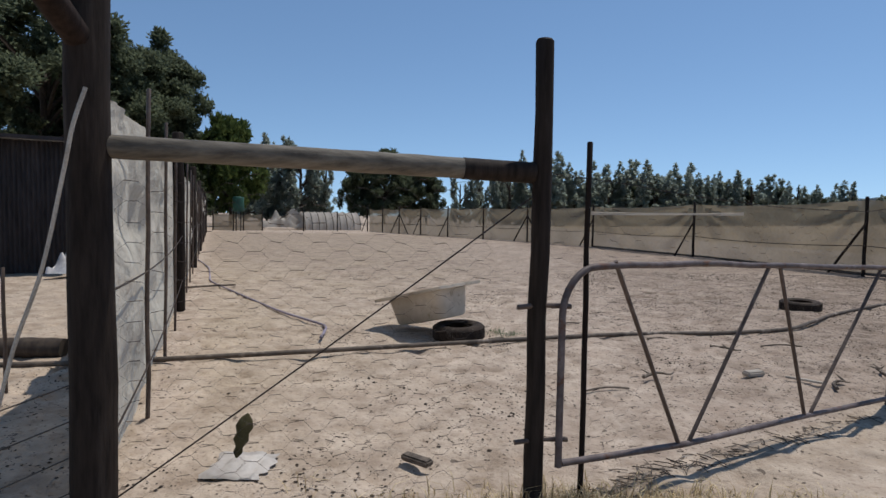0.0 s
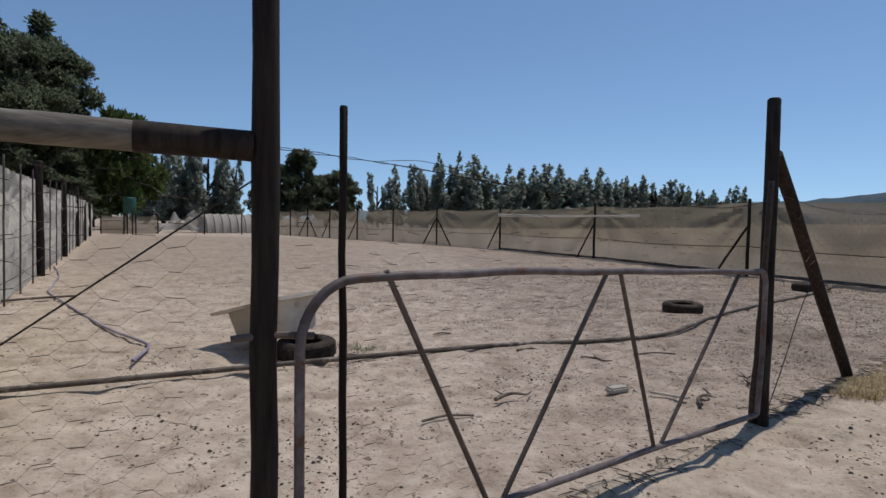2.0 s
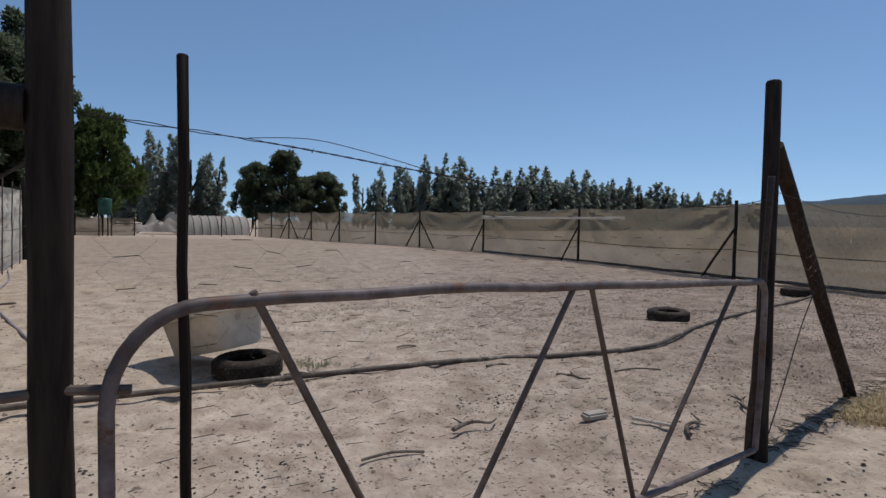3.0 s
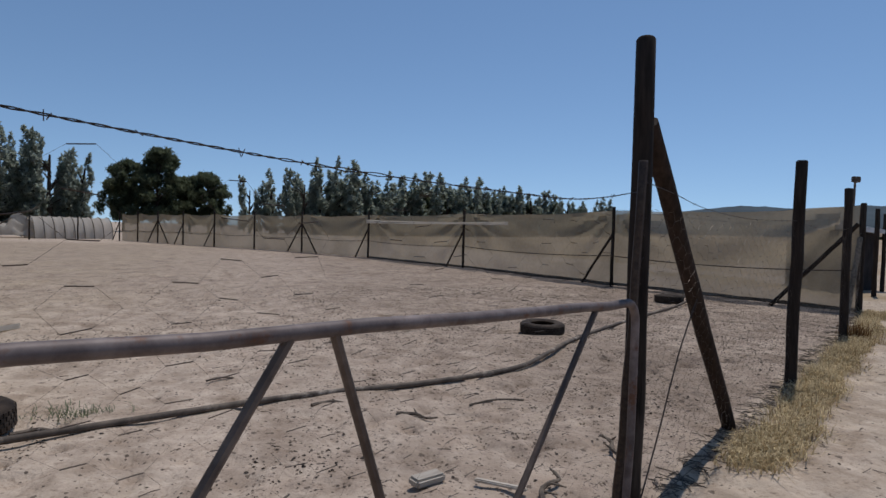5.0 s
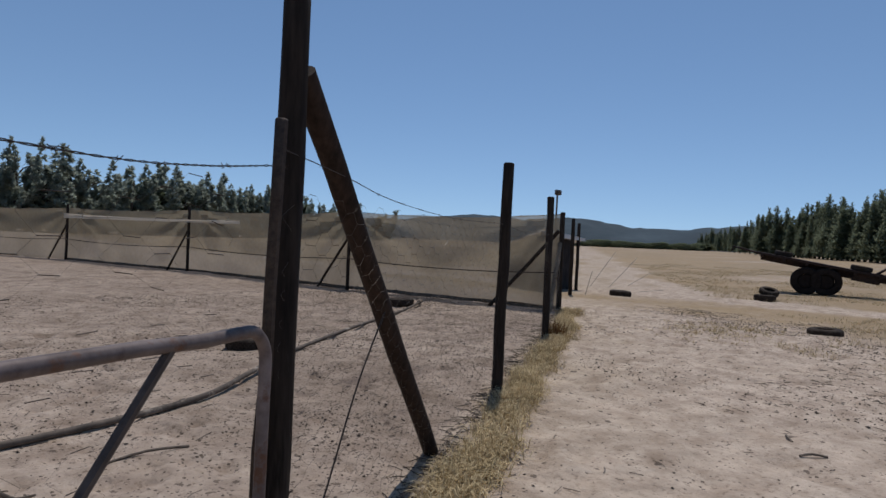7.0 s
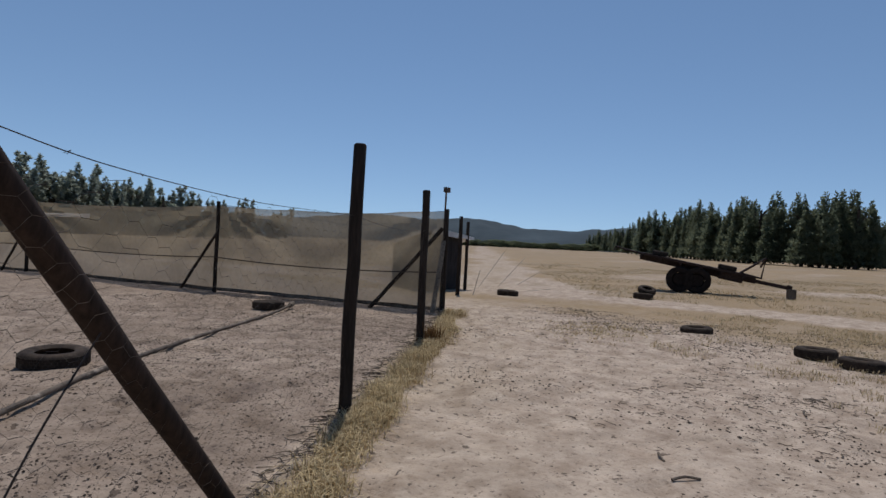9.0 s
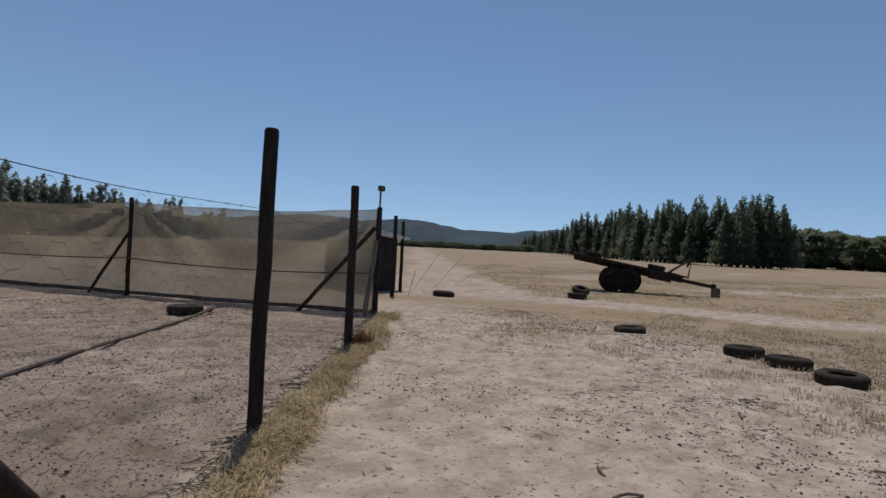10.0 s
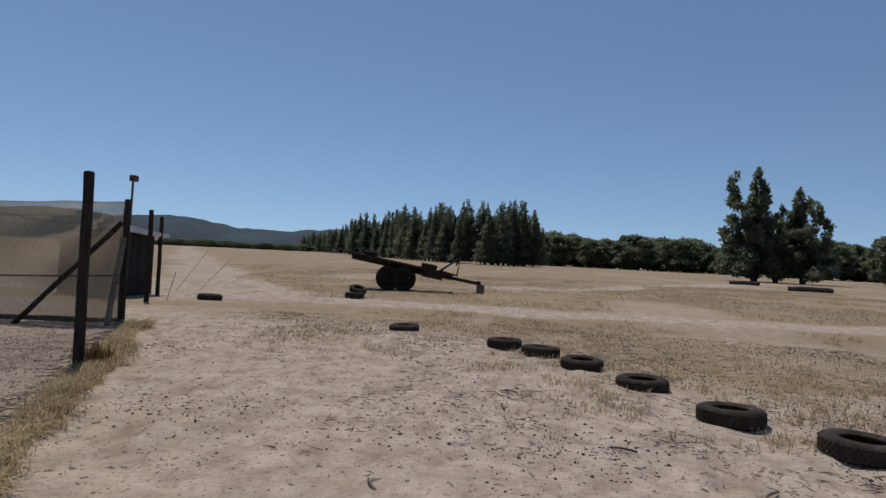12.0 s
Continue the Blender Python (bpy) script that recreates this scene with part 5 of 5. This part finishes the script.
keep = (off_line(fx, fy, (9.06, 1.58), (14.7, 6.7)) > 0.9) & (np.abs(off_line(fx, fy, (20.4, 13.0), (23.0, -3.6))) > 1.5) & (np.abs((fx - 19.9) * 0.573 - (fy - 13.5) * 0.82) > 2.4) & (off_line(fx, fy, FENCE[0], FENCE[4]) > 0.8)
keep &= (value_noise(fx, fy, 1.3, 7) + value_noise(fx, fy, 4.1, 8) > 0.85) & (value_noise(fx, fy * 2.6, 14.0, 5) < 0.72)
fx, fy = fx[keep][:26000], fy[keep][:26000]
thing("dry_grass", blades(on_ground(fx, fy), 4, 0.10, 3, 1.0, 0.006), M_FIELD, label="short dry straw-coloured grass over the field", category="grass", kind="stuff", smooth=False)
kx, ky = gr.uniform(9, 20, 9000), gr.uniform(-6, 7, 9000)
beyond = off_line(kx, ky, (9.06, 1.58), (14.7, 6.7))
keep = (beyond > -1.6) & (beyond < 4.5) & (np.abs(off_line(kx, ky, (20.4, 13.0), (23.0, -3.6))) > 1.6) & (value_noise(kx, ky, 0.9, 51) + 0.7 * value_noise(kx, ky, 0.35, 52) + np.where(beyond > 0.15, 0.05, 0.1) * beyond > 0.98)
thing("dry_grass", blades(on_ground(kx[keep], ky[keep]), 6, 0.09, 12, 1.2, 0.0045), M_FIELD, label="low tufts of dry grass beyond the tyres", category="grass", kind="stuff", smooth=False)
px, py = gr.normal(13.6, 0.9, 260), gr.normal(8.1, 0.5, 260)
weed_x, weed_y = gr.normal(9.75, 0.09, 26), gr.normal(9.02, 0.07, 26)
thing("dry_weed", blades(on_ground(weed_x, weed_y), 9, 0.28, 9, 0.5, 0.005), M_WEED, label="rust-brown dry weed at a fence pole", category="weed", kind="stuff", smooth=False)
tuft_x, tuft_y = gr.normal(0.2, 0.14, 26), gr.normal(7.8, 0.09, 26)
thing("dry_weed", blades(on_ground(tuft_x, tuft_y), 7, 0.08, 11, 1.2, 0.003), M_HEDGE, label="small green-brown weed growing by the tub tyre", category="weed", kind="stuff", smooth=False)
thing("dry_grass", blades(on_ground(px, py), 5, 0.06, 5, 1.2), M_STRAW, label="thin patch of dry grass in the sand", category="grass", kind="stuff", smooth=False)


def crumbs_geo(x, y, size, seed):
    r = np.random.RandomState(seed)
    n = len(x)
    s = np.minimum(size * np.exp(r.normal(0, 0.4, (n, 1))), size * 2.2)
    c = np.stack([x, y, height(x, y)], 1) + np.array([0, 0, 0.3]) * s
    octa = np.array([(1, 0, 0), (0, 1, 0), (-1, 0, 0), (0, -1, 0), (0, 0, 0.7), (0, 0, -0.7)], float)
    a = r.uniform(0, 6.28, n)
    ca, sa = np.cos(a)[:, None], np.sin(a)[:, None]
    o = octa[None] * r.uniform(0.5, 1.6, (n, 1, 3)) * np.array([1.0, 1.0, 0.75])
    ox, oy = o[..., 0] * ca - o[..., 1] * sa, o[..., 0] * sa + o[..., 1] * ca
    v = c[:, None, :] + np.stack([ox, oy, o[..., 2]], -1) * s[:, None, :]
    tri = [(0, 1, 4), (1, 2, 4), (2, 3, 4), (3, 0, 4), (1, 0, 5), (2, 1, 5), (3, 2, 5), (0, 3, 5)]
    g = Geo()
    g.v = v.reshape(-1, 3).tolist()
    g.f = [(6 * i + p, 6 * i + q, 6 * i + w) for i in range(n) for p, q, w in tri]
    return g


cx, cy = gr.uniform(-4, 15, 120000), gr.uniform(2, 17, 120000)
clump_n = value_noise(cx, cy, 0.9, 12) + 0.5 * value_noise(cx, cy, 0.22, 15) + 0.05 * cx - 0.12
inside = (off_line(cx, cy, FENCE[0], FENCE[4]) < -0.1) & (off_line(cx, cy, FENCE[4], (9.28, 24.1)) < -0.2) & (clump_n + gr.normal(0, 0.22, 120000) > 0.9)
thing("droppings", crumbs_geo(cx[inside], cy[inside], 0.0062, 6), M_LITTER, label="dark dry droppings scattered over the pen", category="droppings", kind="stuff", smooth=False)
cx, cy = gr.uniform(3, 17, 150000), gr.uniform(-2, 11, 150000)
outside = (off_line(cx, cy, FENCE[0], FENCE[4]) > 0.5) & (0.8 * value_noise(cx, cy, 1.2, 13) + 0.03 * cx + gr.normal(0, 0.25, 150000) > 1.04)
thing("crumbs", crumbs_geo(cx[outside], cy[outside], 0.0072, 8), M_LITTER, label="dark bark crumbs scattered over the sandy path", category="litter", kind="stuff", smooth=False)


def twig_bits(x, y, size, seed):
    r = random.Random(seed)
    g = Geo()
    hz = height(x, y)
    for i in range(len(x)):
        a, L = r.uniform(0, 6.28), size * r.uniform(0.4, 1.6)
        p, q = Vector((x[i], y[i], hz[i] + 0.008)), Vector((math.cos(a), math.sin(a), r.uniform(-0.02, 0.12))) * L
        g.tube([p - q, p + Vector((r.uniform(-.2, .2), r.uniform(-.2, .2), 0.05)) * L, p + q], size * 0.05 + 0.001, 3, False)
    return g


tx, ty = gr.uniform(-3, 15, 550), gr.uniform(0, 13, 550)
ux, uy = gr.uniform(7.5, 15, 5000), gr.uniform(-2, 6, 5000)
pick = value_noise(ux, uy, 0.8, 41) + 0.6 * value_noise(ux, uy, 0.3, 42) > 1.0
tx, ty = np.concatenate([tx, ux[pick]]), np.concatenate([ty, uy[pick]])
thing("twigs", twig_bits(tx, ty, 0.035, 3), M_STICK, label="short grey twigs strewn over the sand", category="litter", kind="stuff", smooth=False)
for k, (x, y, n) in enumerate([(10.2, 4.3, 60), (9.0, 2.9, 40), (10.6, 1.9, 60), (11.9, 2.6, 40), (8.6, 1.7, 40)]):
    hx, hy = gr.normal(x, 0.22, n), gr.normal(y, 0.14, n)
    thing("straw_heap", twig_bits(hx, hy, 0.045, 20 + k), M_STICK, label="small heap of grey straw and twigs on sand", category="litter", group="straw heaps", kind="stuff", smooth=False)
thing("dead_stalks", twig_bits(lip_x, lip_y, 0.05, 9), M_STICK, label="dark dead stalks caught along the foot of the fence", category="litter", kind="stuff", smooth=False)
hx = gr.uniform(0, 1, 170) ** 1.6
hy = gr.normal(-0.02, 0.05, 170)
thing("dead_stalks", twig_bits(-0.15 + 3.1 * hx + hy * 0.5, 3.29 + 1.75 * hx - hy * 0.85, 0.05, 12), M_STICK, label="grey dead stalks heaped along the bottom of the gate", category="litter", kind="stuff", smooth=False)
sx, sy = gr.normal(0.06, 0.13, 22), gr.normal(3.3, 0.06, 22)
thing("dry_weed", blades(on_ground(sx, sy), 5, 0.2, 15, 0.9, 0.0022), M_STRAW, label="pale leafless weed stalks round the gate pole", category="weed", kind="stuff", smooth=False)
